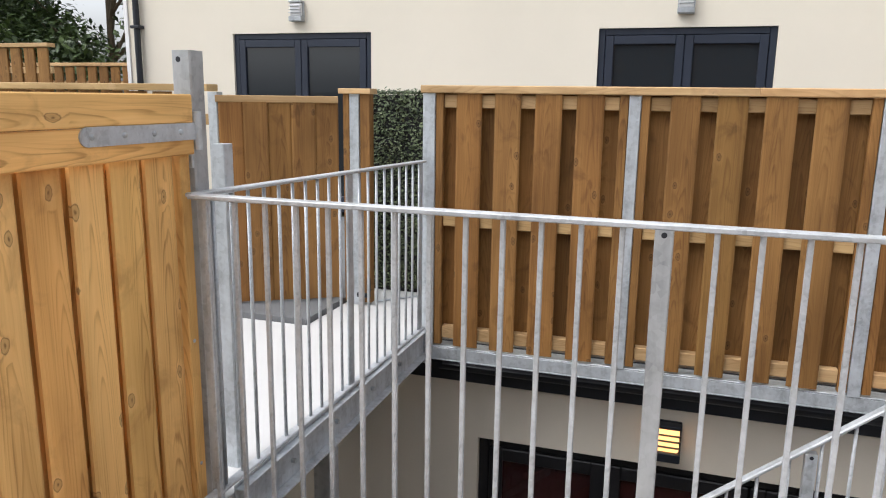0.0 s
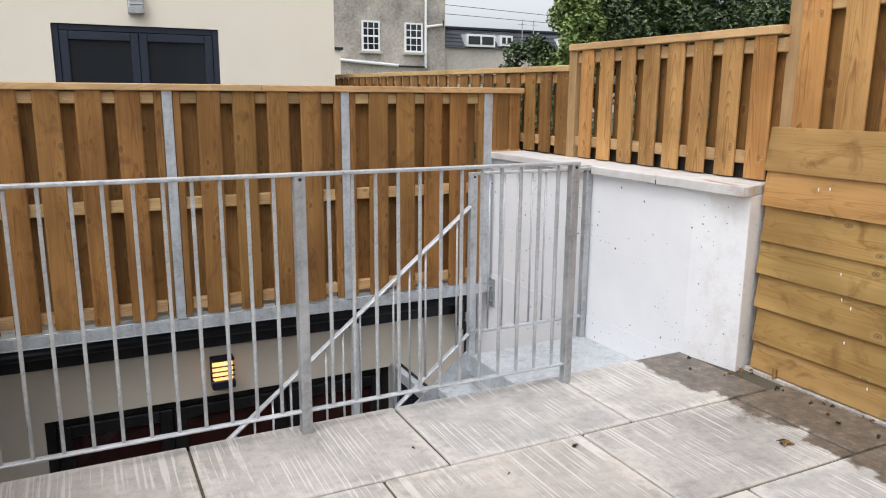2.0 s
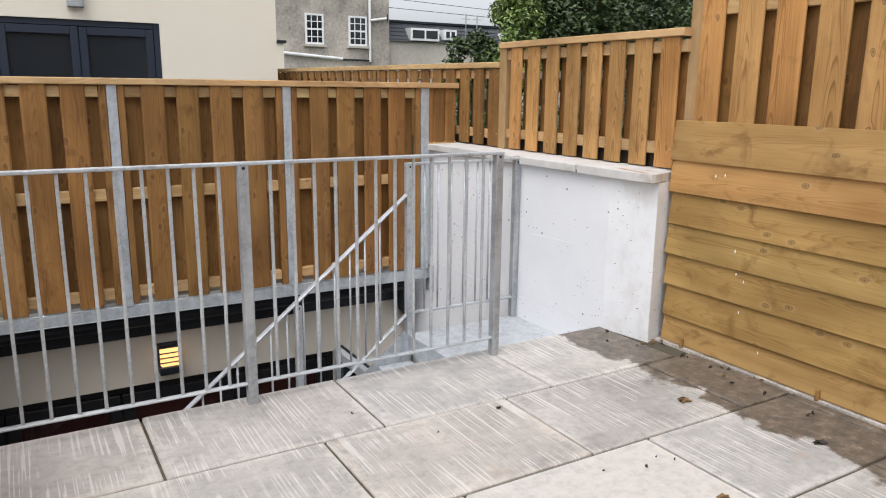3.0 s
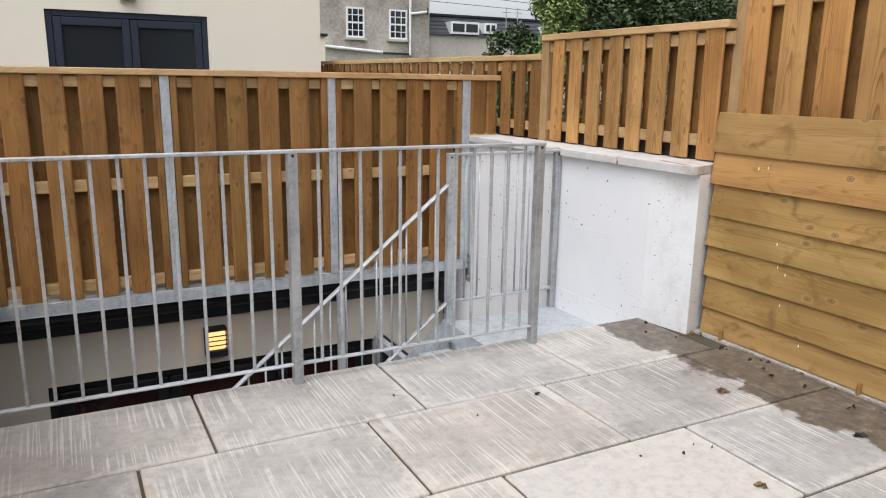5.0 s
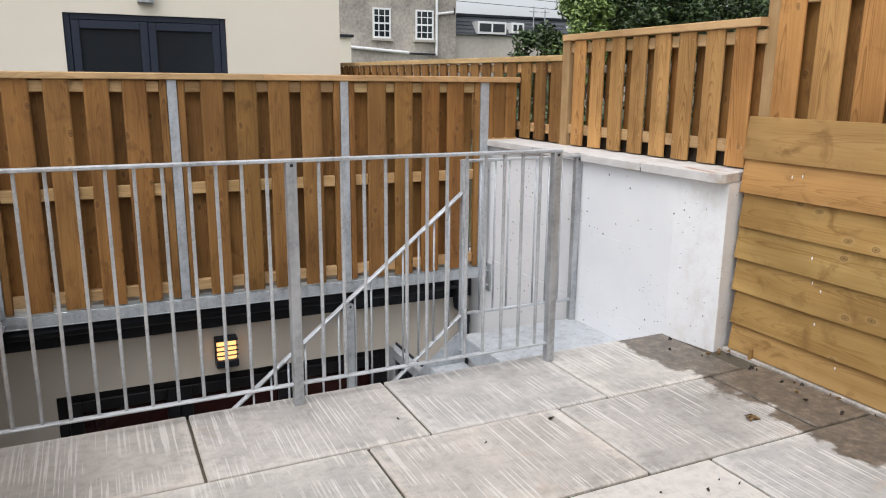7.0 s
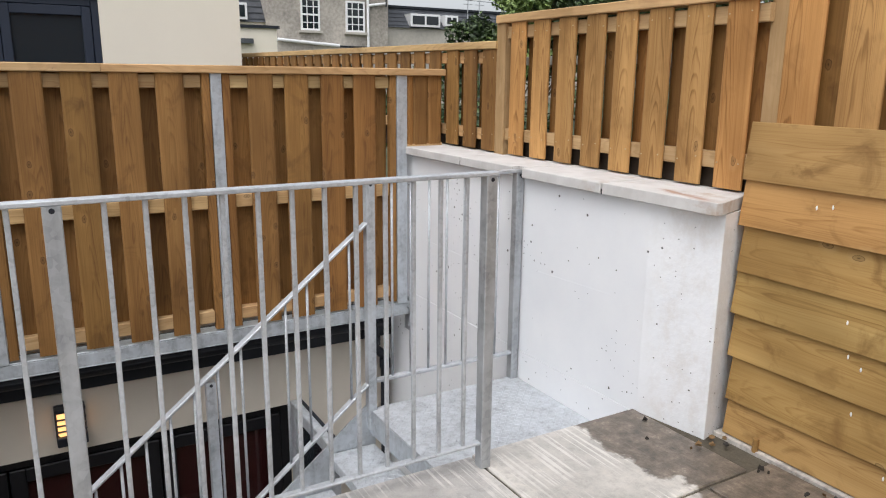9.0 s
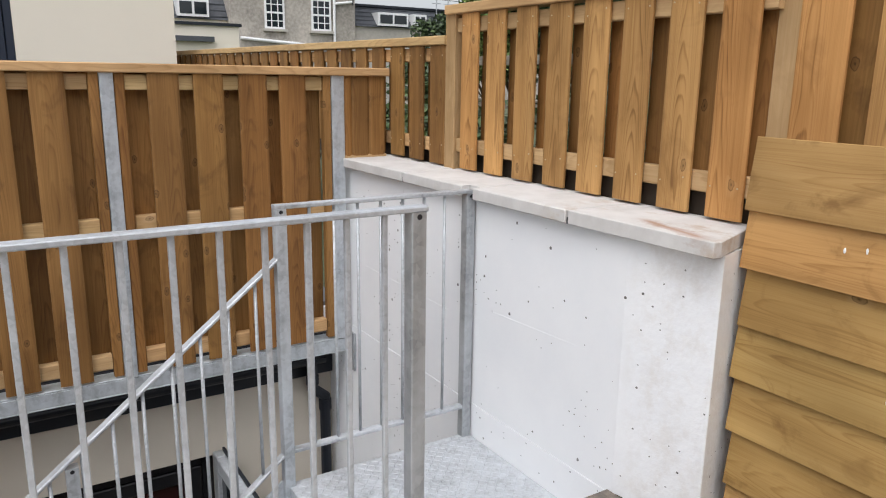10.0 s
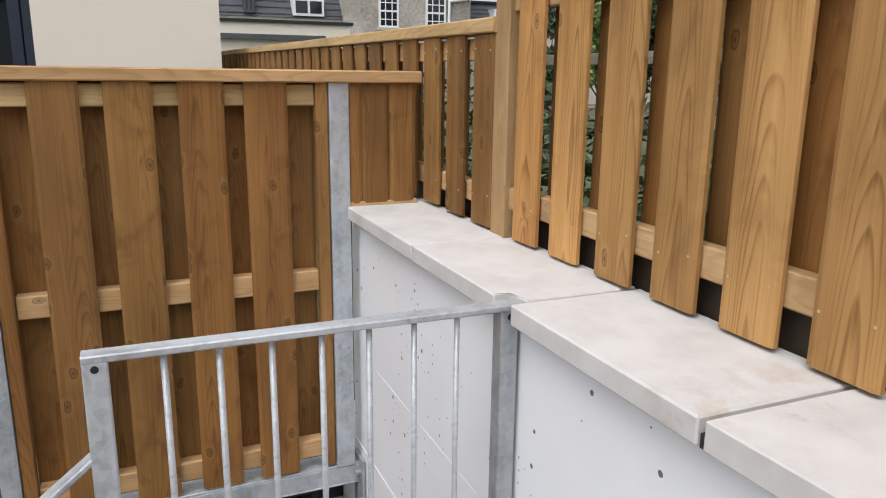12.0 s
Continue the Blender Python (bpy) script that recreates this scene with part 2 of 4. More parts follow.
WOOD_GREEN = wood("treated_panel_timber", (0.46, 0.32, 0.147), (0.38, 0.25, 0.104), (0.235, 0.138, 0.05), 0.3, TINTS_PANEL, 0.7, 0.55)
STEEL = galvanised("galvanised_steel", (0.51, 0.545, 0.575), 0.42, 0.35)
STEEL_PALE = galvanised("bright_galvanised_bar", (0.49, 0.515, 0.54), 0.42, 0.25, 90)
STEEL_DARK = galvanised("weathered_galvanised_post", (0.42, 0.44, 0.455), 0.42, 0.4, 45)
CREAM = mineral("cream_render", (0.77, 0.71, 0.595), 0.04, 260, 0.9, 0.9, 0.12)
LOWER = mineral("lower_wall_render", (0.67, 0.615, 0.525), 0.06, 220, 1.2, 0.9, 0.12)
NAVY = plain("anthracite_frame", (0.014, 0.021, 0.038), 0.5)
BLACK = plain("black_plastic", (0.009, 0.012, 0.019), 0.5)
FRAME_LOW = plain("near_black_frame", (0.008, 0.008, 0.01), 0.45)
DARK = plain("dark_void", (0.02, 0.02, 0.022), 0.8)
WHITE = plain("white_upvc", (0.8, 0.8, 0.8), 0.4, 0.0, 0.03)
SLATE = mineral("roof_slate", (0.07, 0.075, 0.085), 0.3, 8, 1.2, 0.7, 0.3)
HOUSE = mineral("stained_grey_render", (0.35, 0.32, 0.28), 0.65, 7, 0.6, 0.95, 0.3)
HOUSE_PALE = mineral("weathered_pale_render", (0.46, 0.43, 0.38), 0.25, 5, 0.4, 0.95, 0.3)
DECK = mineral("pale_walkway_sheet", (0.56, 0.56, 0.55), 0.05, 120, 2.5, 0.6, 0.08)
GREY_KERB = mineral("grey_upstand_felt", (0.14, 0.145, 0.15), 0.2, 90, 5, 0.85, 0.2)
SOIL = mineral("ground_soil_and_grass", (0.09, 0.1, 0.05), 0.5, 30, 0.8, 1.0, 0.5)
CEMENT = mineral("cement_fillet", (0.46, 0.43, 0.39), 0.6, 60, 7, 0.9, 0.4)
BARK = mineral("bark", (0.1, 0.075, 0.05), 0.35, 40, 9, 0.95, 0.6)
RED_ROOM = mineral("red_interior", (0.13, 0.022, 0.016), 0.2, 60, 3, 0.6, 0.1)


def leaf_material(name, dark, light):
    m, n, l, p = material(name)
    g = n.new("ShaderNodeNewGeometry")
    r = ramp(n, [(0.0, dark), (0.6, tuple((a + b) / 2 for a, b in zip(dark, light))), (1.0, light)])
    l.new(g.outputs["Random Per Island"], r.inputs[0])
    l.new(r.outputs[0], p.inputs["Base Color"])
    p.inputs["Roughness"].default_value = 0.5
    return m


LEAF = leaf_material("tree_leaves", (0.018, 0.035, 0.012), (0.09, 0.14, 0.04))
LEAF_LIGHT = leaf_material("bright_tree_leaves", (0.08, 0.13, 0.03), (0.3, 0.4, 0.12))
BOX_LEAF = leaf_material("hedge_leaves", (0.014, 0.026, 0.009), (0.2, 0.25, 0.13))


def glass(name, tint=(0.02, 0.025, 0.03)):
    m, n, l, p = material(name)
    p.inputs["Base Color"].default_value = (*tint, 1)
    p.inputs["Roughness"].default_value = 0.03
    p.inputs["IOR"].default_value = 1.5
    p.inputs["Specular IOR Level"].default_value = 0.6
    return m


PANE = glass("dark_window_glass")
# red tint stands for a red reflection in the lower door glass
PANE_RED = glass("red_reflection_glass", (0.028, 0.007, 0.007))


def lit(name, colour, strength):
    m, n, l, p = material(name)
    p.inputs["Base Color"].default_value = (*colour, 1)
    p.inputs["Emission Color"].default_value = (*colour, 1)
    p.inputs["Emission Strength"].default_value = strength
    return m


LAMP_ON = lit("lit_lamp_diffuser", (1.0, 0.53, 0.19), 1.0)


def paving_material(name, chalky):
    """Pressed concrete flags: grey face with pale streaks of slurry along y, a pale rim, some flags all pale, and a damp band by the wall and panel."""
    m, n, l, p = material(name)
    g, oi, tc = n.new("ShaderNodeNewGeometry"), n.new("ShaderNodeObjectInfo"), n.new("ShaderNodeTexCoord")
    pos = g.outputs["Position"]
    big = noise_tex(n, l, pos, 2.6, 6, 0.62)
    fine = noise_tex(n, l, pos, 160, 3)
    f = maths(n, l, "ADD", maths(n, l, "MULTIPLY", big.outputs["Fac"], 0.8), maths(n, l, "MULTIPLY", fine.outputs["Fac"], 0.2))
    base = ramp(n, [(0.3, (0.3, 0.292, 0.279)), (0.5, (0.41, 0.398, 0.378)), (0.72, (0.55, 0.528, 0.5))])
    l.new(f, base.inputs[0])
    pale = (0.6, 0.575, 0.54)
    # rim and pale flags
    sg = n.new("ShaderNodeSeparateXYZ")
    l.new(tc.outputs["Generated"], sg.inputs[0])
    def rim(sock, k):
        return maths(n, l, "MULTIPLY", maths(n, l, "ABSOLUTE", maths(n, l, "SUBTRACT", sock, 0.5)), k)
    edge = maths(n, l, "MAXIMUM", rim(sg.outputs[0], 2.0), maths(n, l, "MULTIPLY", rim(sg.outputs[1], 2.0), 0.985))
    scuff = noise_tex(n, l, pos, 22.0, 6, 0.7)
    edge = maths(n, l, "ADD", edge, maths(n, l, "MULTIPLY", maths(n, l, "SUBTRACT", big.outputs["Fac"], 0.5), 0.45))
    edge = maths(n, l, "ADD", edge, maths(n, l, "MULTIPLY", maths(n, l, "SUBTRACT", scuff.outputs["Fac"], 0.5), 0.3))
    er = ramp(n, [(0.86, (0, 0, 0)), (0.97, (1, 1, 1))])
    l.new(edge, er.inputs[0])
    c = mix(n, l, maths(n, l, "MULTIPLY", er.outputs[0], 0.5), base.outputs[0], pale)
    blot = noise_tex(n, l, pos, 7.0, 7, 0.68)
    c = mix(n, l, maths(n, l, "MULTIPLY", maths(n, l, "MULTIPLY_ADD", blot.outputs["Fac"], 1.6), chalky, True), c, pale)
    worn = ramp(n, [(0.36, (0.8, 0.79, 0.78)), (0.5, (1, 1, 1)), (0.66, (1.12, 1.1, 1.07))])
    l.new(scuff.outputs["Fac"], worn.inputs[0])
    c = mix(n, l, 0.7, c, worn.outputs[0], "MULTIPLY")
    tint = ramp(n, [(0.0, (0.92, 0.9, 0.88)), (0.45, (1.0, 1.0, 1.0)), (0.7, (1.06, 1.0, 0.94)), (1.0, (1.1, 1.09, 1.06))])
    l.new(oi.outputs["Random"], tint.inputs[0])
    c = mix(n, l, 1.0, c, tint.outputs[0], "MULTIPLY")
    # streaks
    streak = noise_tex(n, l, mapped(n, l, pos, (92, 1.7, 1)), 1.0, 2.0, 0.5, 0.0)
    where = noise_tex(n, l, mapped(n, l, pos, (1.7, 2.3, 1), (3.1, 0.4, 0)), 1.6, 4)
    s = ramp(n, [(0.55, (0, 0, 0)), (0.585, (1, 1, 1))])
    l.new(streak.outputs["Fac"], s.inputs[0])
    w = ramp(n, [(0.42, (0, 0, 0)), (0.54, (1, 1, 1))])
    l.new(where.outputs["Fac"], w.inputs[0])
    sm = maths(n, l, "MULTIPLY", s.outputs[0], w.outputs[0])
    c = mix(n, l, maths(n, l, "MULTIPLY", sm, 0.62 * (1 - chalky)), c, (0.7, 0.68, 0.64))
    rust = noise_tex(n, l, mapped(n, l, pos, (1, 1, 1), (5.2, 1.7, 0)), 3.4, 4)
    ru = ramp(n, [(0.64, (0, 0, 0)), (0.76, (1, 1, 1))])
    l.new(rust.outputs["Fac"], ru.inputs[0])
    c = mix(n, l, maths(n, l, "MULTIPLY", ru.outputs[0], 0.45), c, (0.42, 0.27, 0.17))
    # damp band
    sep = n.new("ShaderNodeSeparateXYZ")
    l.new(pos, sep.inputs[0])
    wob = noise_tex(n, l, pos, 3.2, 6, 0.6)
    along = maths(n, l, "ADD", sep.outputs[0], maths(n, l, "MULTIPLY", maths(n, l, "SUBTRACT", wob.outputs["Fac"], 0.5), 0.75))
    damp = maths(n, l, "MULTIPLY", maths(n, l, "SUBTRACT", along, 3.49), 26.0, True)
    crumb = noise_tex(n, l, pos, 16.0, 8, 0.72)
    gr = ramp(n, [(0.34, (0.04, 0.03, 0.022)), (0.48, (0.1, 0.077, 0.056)), (0.6, (0.18, 0.143, 0.108)), (0.7, (0.33, 0.28, 0.225))])
    l.new(crumb.outputs["Fac"], gr.inputs[0])
    grime = gr.outputs[0]
    c = mix(n, l, maths(n, l, "MULTIPLY", damp, 0.92), c, grime)
    l.new(c, p.inputs["Base Color"])
    rr = mix(n, l, damp, (0.8, 0.8, 0.8), (0.42, 0.42, 0.42))
    l.new(rr, p.inputs["Roughness"])
    bump(n, l, p, maths(n, l, "ADD", maths(n, l, "MULTIPLY", streak.outputs["Fac"], 0.9), maths(n, l, "MULTIPLY", fine.outputs["Fac"], 0.6)), 0.3, 0.003)
    return m


def white_wall_material():
    """White masonry paint over fair-faced concrete, with blow holes, faint seams and a dirty near end."""
    m, n, l, p = material("white_painted_concrete")
    g = n.new("ShaderNodeNewGeometry")
    pos = g.outputs["Position"]
    a = noise_tex(n, l, pos, 2.0, 5, 0.6)
    base = ramp(n, [(0.35, (0.81, 0.825, 0.845)), (0.65, (0.86, 0.87, 0.88))])
    l.new(a.outputs["Fac"], base.inputs[0])
    v = n.new("ShaderNodeTexVoronoi")
    v.voronoi_dimensions = "2D"
    v.inputs["Scale"].default_value = 33.0
    flat, face = n.new("ShaderNodeSeparateXYZ"), n.new("ShaderNodeCombineXYZ")
    l.new(pos, flat.inputs[0])
    l.new(maths(n, l, "ADD", flat.outputs[0], flat.outputs[1]), face.inputs[0])
    l.new(flat.outputs[2], face.inputs[1])
    l.new(face.outputs[0], v.inputs["Vector"])
    sc = n.new("ShaderNodeSeparateColor")
    l.new(v.outputs["Color"], sc.inputs[0])
    patch = noise_tex(n, l, pos, 2.3, 2)
    thr = ramp(n, [(0.5, (0, 0, 0)), (0.64, (0.2, 0.2, 0.2))])
    l.new(patch.outputs["Fac"], thr.inputs[0])
    sep = n.new("ShaderNodeSeparateXYZ")
    l.new(pos, sep.inputs[0])
    near = maths(n, l, "MULTIPLY", maths(n, l, "SUBTRACT", 3.42, sep.outputs[1]), 6.0, True)
    ragged = noise_tex(n, l, pos, 170, 2)
    size = maths(n, l, "ADD", maths(n, l, "MULTIPLY", maths(n, l, "POWER", sc.outputs[1], 5.0), 0.16), maths(n, l, "MULTIPLY", ragged.outputs["Fac"], 0.145))
    hole = maths(n, l, "MULTIPLY", maths(n, l, "LESS_THAN", sc.outputs[0], maths(n, l, "ADD", thr.outputs[0], maths(n, l, "ADD", 0.022, maths(n, l, "MULTIPLY", near, 0.1)))), maths(n, l, "LESS_THAN", v.outputs["Distance"], size))
    dirt = noise_tex(n, l, mapped(n, l, pos, (1, 3, 2.2)), 3.4, 6, 0.7)
    dr = ramp(n, [(0.46, (0, 0, 0)), (0.68, (1, 1, 1))])
    l.new(dirt.outputs["Fac"], dr.inputs[0])
    c = mix(n, l, maths(n, l, "MULTIPLY", maths(n, l, "MULTIPLY", dr.outputs[0], near), 0.26), base.outputs[0], (0.52, 0.44, 0.34))
    c = mix(n, l, maths(n, l, "MULTIPLY", hole, 0.9), c, (0.06, 0.055, 0.05))
    l.new(c, p.inputs["Base Color"])
    p.inputs["Roughness"].default_value = 0.55
    rough = noise_tex(n, l, pos, 45, 4)
    h = maths(n, l, "SUBTRACT", maths(n, l, "MULTIPLY", rough.outputs["Fac"], maths(n, l, "ADD", maths(n, l, "MULTIPLY", near, 0.9), 0.2)), maths(n, l, "MULTIPLY", hole, 1.2))
    bump(n, l, p, h, 0.35, 0.006)
    return m


def coping_material():
    m, n, l, p = material("cast_stone_coping")
    g = n.new("ShaderNodeNewGeometry")
    pos = g.outputs["Position"]
    a = noise_tex(n, l, pos, 6, 6, 0.65)
    base = ramp(n, [(0.3, (0.53, 0.51, 0.488)), (0.6, (0.635, 0.618, 0.597))])
    l.new(a.outputs["Fac"], base.inputs[0])
    sep = n.new("ShaderNodeSeparateXYZ")
    l.new(pos, sep.inputs[0])
    near = maths(n, l, "MULTIPLY", maths(n, l, "SUBTRACT", 3.85, sep.outputs[1]), 4.5, True)
    s = noise_tex(n, l, mapped(n, l, pos, (1.2, 0.8, 1), (0.4, 0.9, 0)), 5.0, 6, 0.7)
    st = ramp(n, [(0.545, (0, 0, 0)), (0.67, (1, 1, 1))])
    l.new(s.outputs["Fac"], st.inputs[0])
    c = mix(n, l, maths(n, l, "MULTIPLY", maths(n, l, "MULTIPLY", st.outputs[0], near), 0.6), base.outputs[0], (0.4, 0.27, 0.16))
    # a rust streak along the last stone
    line = maths(n, l, "MULTIPLY_ADD", sep.outputs[1], 0.217)
    line.node.inputs[2].default_value = 3.156
    wide = noise_tex(n, l, mapped(n, l, pos, (1, 0.35, 1)), 26, 5, 0.7)
    gap = maths(n, l, "ABSOLUTE", maths(n, l, "SUBTRACT", sep.outputs[0], line))
    gap = maths(n, l, "SUBTRACT", 1.0, maths(n, l, "DIVIDE", gap, maths(n, l, "MULTIPLY", maths(n, l, "POWER", wide.outputs["Fac"], 2.5), 0.2)), True)
    ends = maths(n, l, "MULTIPLY", maths(n, l, "MULTIPLY", maths(n, l, "SUBTRACT", 3.42, sep.outputs[1]), 12.0, True), maths(n, l, "MULTIPLY", maths(n, l, "SUBTRACT", sep.outputs[1], 3.045), 14.0, True))
    c = mix(n, l, maths(n, l, "MULTIPLY", maths(n, l, "MULTIPLY", gap, ends), 0.75), c, (0.32, 0.14, 0.06))
    l.new(c, p.inputs["Base Color"])
    p.inputs["Roughness"].default_value = 0.85
    bump(n, l, p, a.outputs["Fac"], 0.15, 0.004)
    return m


PAVING, PAVING_CHALK = paving_material("paving_flag_concrete", 0.0), paving_material("chalky_flag_concrete", 0.75)
WHITEWALL, COPING = white_wall_material(), coping_material()

# ---- the large structure ----
# ground: one sheet to the horizon, open over the sunken yard
PX0, PX1, PY0, PY1, PZ = -1.5, 3.84, 3.36, 5.9, -2.9
bm = bmesh.new()
R = 400
for x0, x1, y0, y1 in ((-R, PX0, -R, R), (PX1, R, -R, R), (PX0, PX1, -R, PY0), (PX0, PX1, PY1 + 0.3, R)):
    bm.faces.new([bm.verts.new((x, y, -0.075)) for x, y in ((x0, y0), (x1, y0), (x1, y1), (x0, y1))])
structure("ground", bm, SOIL, "rough soil and grass ground around the yards", "ground")
structure("yard_floor", boxes((PX0 - 0.2, PX1 + 0.2, PY0 - 0.2, PY1 + 0.3, PZ - 0.1, PZ)), HOUSE_PALE, "concrete floor of the sunken yard", "floor")
structure("wall_sunken_near", boxes((PX0, PX1, PY0 - 0.25, PY0, PZ, -0.08)), LOWER, "rendered retaining wall under the paving", "wall")
structure("wall_sunken_left", boxes((PX0 - 0.25, PX0, PY0 - 0.25, PY1 + 0.25, PZ, -0.2)), LOWER, "rendered retaining wall of the sunken yard", "wall")
# lower house wall with its door opening
DX0, DX1, DZ = 0.44, 3.05, -0.83
structure("wall_lower_house", outline([(PX0, PZ), (DX0, PZ), (DX0, DZ), (DX1, DZ), (DX1, PZ), (PX1, PZ), (PX1, -0.12), (PX0, -0.12)], PY1, PY1 + 0.25), LOWER, "beige rendered wall of the lower storey", "wall")
# unseen room added behind the opaque panes, in the reflection's red
structure("wall_lower_room", boxes((DX0 - 0.3, DX1 + 0.3, 8.0, 8.1, PZ, -0.2), (DX0 - 0.4, DX0 - 0.3, 6.15, 8.1, PZ, -0.2), (DX1 + 0.3, DX1 + 0.4, 6.15, 8.1, PZ, -0.2), (DX0 - 0.4, DX1 + 0.4, 6.15, 8.1, PZ - 0.1, PZ), (DX0 - 0.4, DX1 + 0.4, 6.15, 8.1, -0.3, -0.2)), RED_ROOM, "unseen red room added behind the glazed doors", "wall")
structure("roof_deck", boxes((-6, 4.05, 6.16, 9.66, -0.12, -0.05)), GREY_KERB, "grey flat roof deck behind the fence", "roof")

structure("wall_behind", boxes((-7.0, 9.0, -6.3, -6.0, -0.075, 5.4)), HOUSE, "plain rendered house wall closing the yard", "wall")

# white boundary wall beside the steps
bm = bmesh.new()
prism(bm, [(3.832, 5.66), (3.832, 3.38), (3.884, 3.043), (4.132, 3.108), (4.15, 3.14), (4.15, 5.66)], -0.02, 0.937)
white_wall = structure("wall_white", bm, WHITEWALL, "white painted concrete wall pitted with small blow holes", "wall")
bm = boxes((3.829, 4.12, 3.36, 6.0, PZ, -0.022))
for a, b_ in (((3.836, 4.131, 0.46), (3.836, 3.608, 0.477)), ((3.836, 5.362, 0.389), (3.836, 4.49, 0.371))):
    strut("paint_ridge", white_wall, 0.01, 0.01, a, b_, WHITEWALL)
structure("wall_white_base", bm, WHITEWALL, "white painted wall going down beside the steps", "wall")

# upper cream building beyond the fence, with its openings
BX0, BX1, BY, BH = -5.43, 3.845, 9.67, 6.2
W1, W2, WT, WB = (-3.86, -1.98), (0.66, 2.42), 2.17, 0.0
bm = outline([(BX0, -0.06), (W1[0], -0.06), (W1[0], WT), (W1[1], WT), (W1[1], -0.06), (W2[0], -0.06), (W2[0], WT), (W2[1], WT), (W2[1], -0.06), (BX1, -0.06), (BX1, BH), (BX0, BH)], BY, BY + 0.3)
bm2 = bmesh.new()
box(bm2, BX0, BX0 + 0.3, BY + 0.3, 17, -0.06, BH), box(bm2, BX1 - 0.3, BX1, BY + 0.3, 17, -0.06, BH), box(bm2, BX0, BX1, 17, 17.3, -0.06, BH)
house_a = thing("rendered_house", (-0.8, 12, -0.06), "cream rendered house with anthracite glazed doors", "house")
part("wall", bm, CREAM, house_a)
part("rear_wall", bm2, CREAM, house_a)
part("roof", boxes((BX0 - 0.05, BX1 + 0.05, BY - 0.05, 17.35, BH, BH + 0.12)), SLATE, house_a)
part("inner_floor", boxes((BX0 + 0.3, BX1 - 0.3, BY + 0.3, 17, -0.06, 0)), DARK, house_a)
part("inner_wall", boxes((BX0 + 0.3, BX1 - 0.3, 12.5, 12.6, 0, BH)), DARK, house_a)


def glazed_door(x0, x1, parent):
    y = BY + 0.03
    f = part("window_frame", soft(boxes((x0, x0 + 0.07, y, y + 0.07, WB, WT), (x1 - 0.07, x1, y, y + 0.07, WB, WT), (x0 + 0.07, x1 - 0.07, y, y + 0.07, WT - 0.07, WT), (x0 + 0.07, x1 - 0.07, y, y + 0.07, WB, WB + 0.06)), 0.006), NAVY, parent, "dark anthracite frame")
    mid = (x0 + x1) / 2
    for a, b in ((x0 + 0.075, mid - 0.003), (mid + 0.003, x1 - 0.075)):
        part("door_leaf", soft(boxes((a, a + 0.085, y - 0.012, y + 0.055, WB + 0.065, WT - 0.075), (b - 0.085, b, y - 0.012, y + 0.055, WB + 0.065, WT - 0.075), (a + 0.085, b - 0.085, y - 0.012, y + 0.055, WT - 0.165, WT - 0.075), (a + 0.085, b - 0.085, y - 0.012, y + 0.055, WB + 0.065, WB + 0.2)), 0.006), NAVY, f)
        part("pane", boxes((a + 0.08, b - 0.08, y + 0.015, y + 0.03, WB + 0.19, WT - 0.16)), PANE, f, "dark reflecting glass")
    h = bmesh.new()
    rod(h, (mid - 0.05, y - 0.05, 1.05), (mid - 0.05, y - 0.05, 1.2), 0.012)
    part("handle", h, STEEL_DARK, f)


glazed_door(*W1, house_a), glazed_door(*W2, house_a)


def louvre_lamp(x, y, z, on, scale=1.0):
    """A bulkhead wall lamp: dark housing, bars across its diffuser."""
    w, h, d = 0.17 * scale, 0.24 * scale, 0.1 * scale
    lit_words = "black louvred wall lamp, lit warm, on beige render" if on else "grey louvred wall lamp above the glazed doors, unlit"
    t = thing("wall_lamp", (x, y, z), lit_words, "lamp")
    part("housing", soft(boxes((x - w / 2, x + w / 2, y - 0.03, y, z - h / 2, z + h / 2), (x - w / 2, x + w / 2, y - d, y - 0.03, z - h / 2, z - h / 2 + 0.06 * scale), (x - w / 2, x + w / 2, y - d, y - 0.03, z + h / 2 - 0.025, z + h / 2)), 0.006), BLACK if on else STEEL_DARK, t)
    part("diffuser", soft(boxes((x - w / 2 + 0.012, x + w / 2 - 0.012, y - d + 0.015, y - 0.031, z - h / 2 + 0.061 * scale, z + h / 2 - 0.026)), 0.01), LAMP_ON if on else WHITE, t, "ribbed diffuser")
    for i in range(3):
        zz = z - h / 2 + 0.06 * scale + (i + 1) * 0.0385 * scale
        part("louvre", soft(boxes((x - w / 2, x + w / 2, y - d - 0.002, y - d + 0.02, zz - 0.003, zz + 0.003)), 0.002), BLACK if on else STEEL_DARK, t)


louvre_lamp(-2.93, BY, 2.42, False), louvre_lamp(1.53, BY, 2.42, False), louvre_lamp(1.658, PY1, -0.632, True, 1.0)
pipe = thing("downpipe", (-5.26, BY - 0.06, -0.06), "black plastic downpipe on the cream house corner", "pipe")
b = bmesh.new()
rod(b, (-5.26, BY - 0.06, -0.05), (-5.26, BY - 0.06, BH), 0.04, 12)
part("tube", b, BLACK, pipe)
part("clip", soft(boxes((-5.33, -5.19, BY - 0.11, BY, 2.25, 2.29)), 0.005), BLACK, pipe)
part("clip", soft(boxes((-5.33, -5.19, BY - 0.11, BY, 0.75, 0.79)), 0.005), BLACK, pipe)
structure("trim", boxes((BX0 - 0.06, BX0 - 0.003, BY - 0.02, BY + 0.1, -0.06, BH)), WHITE, "white corner trim of the cream house", "trim")

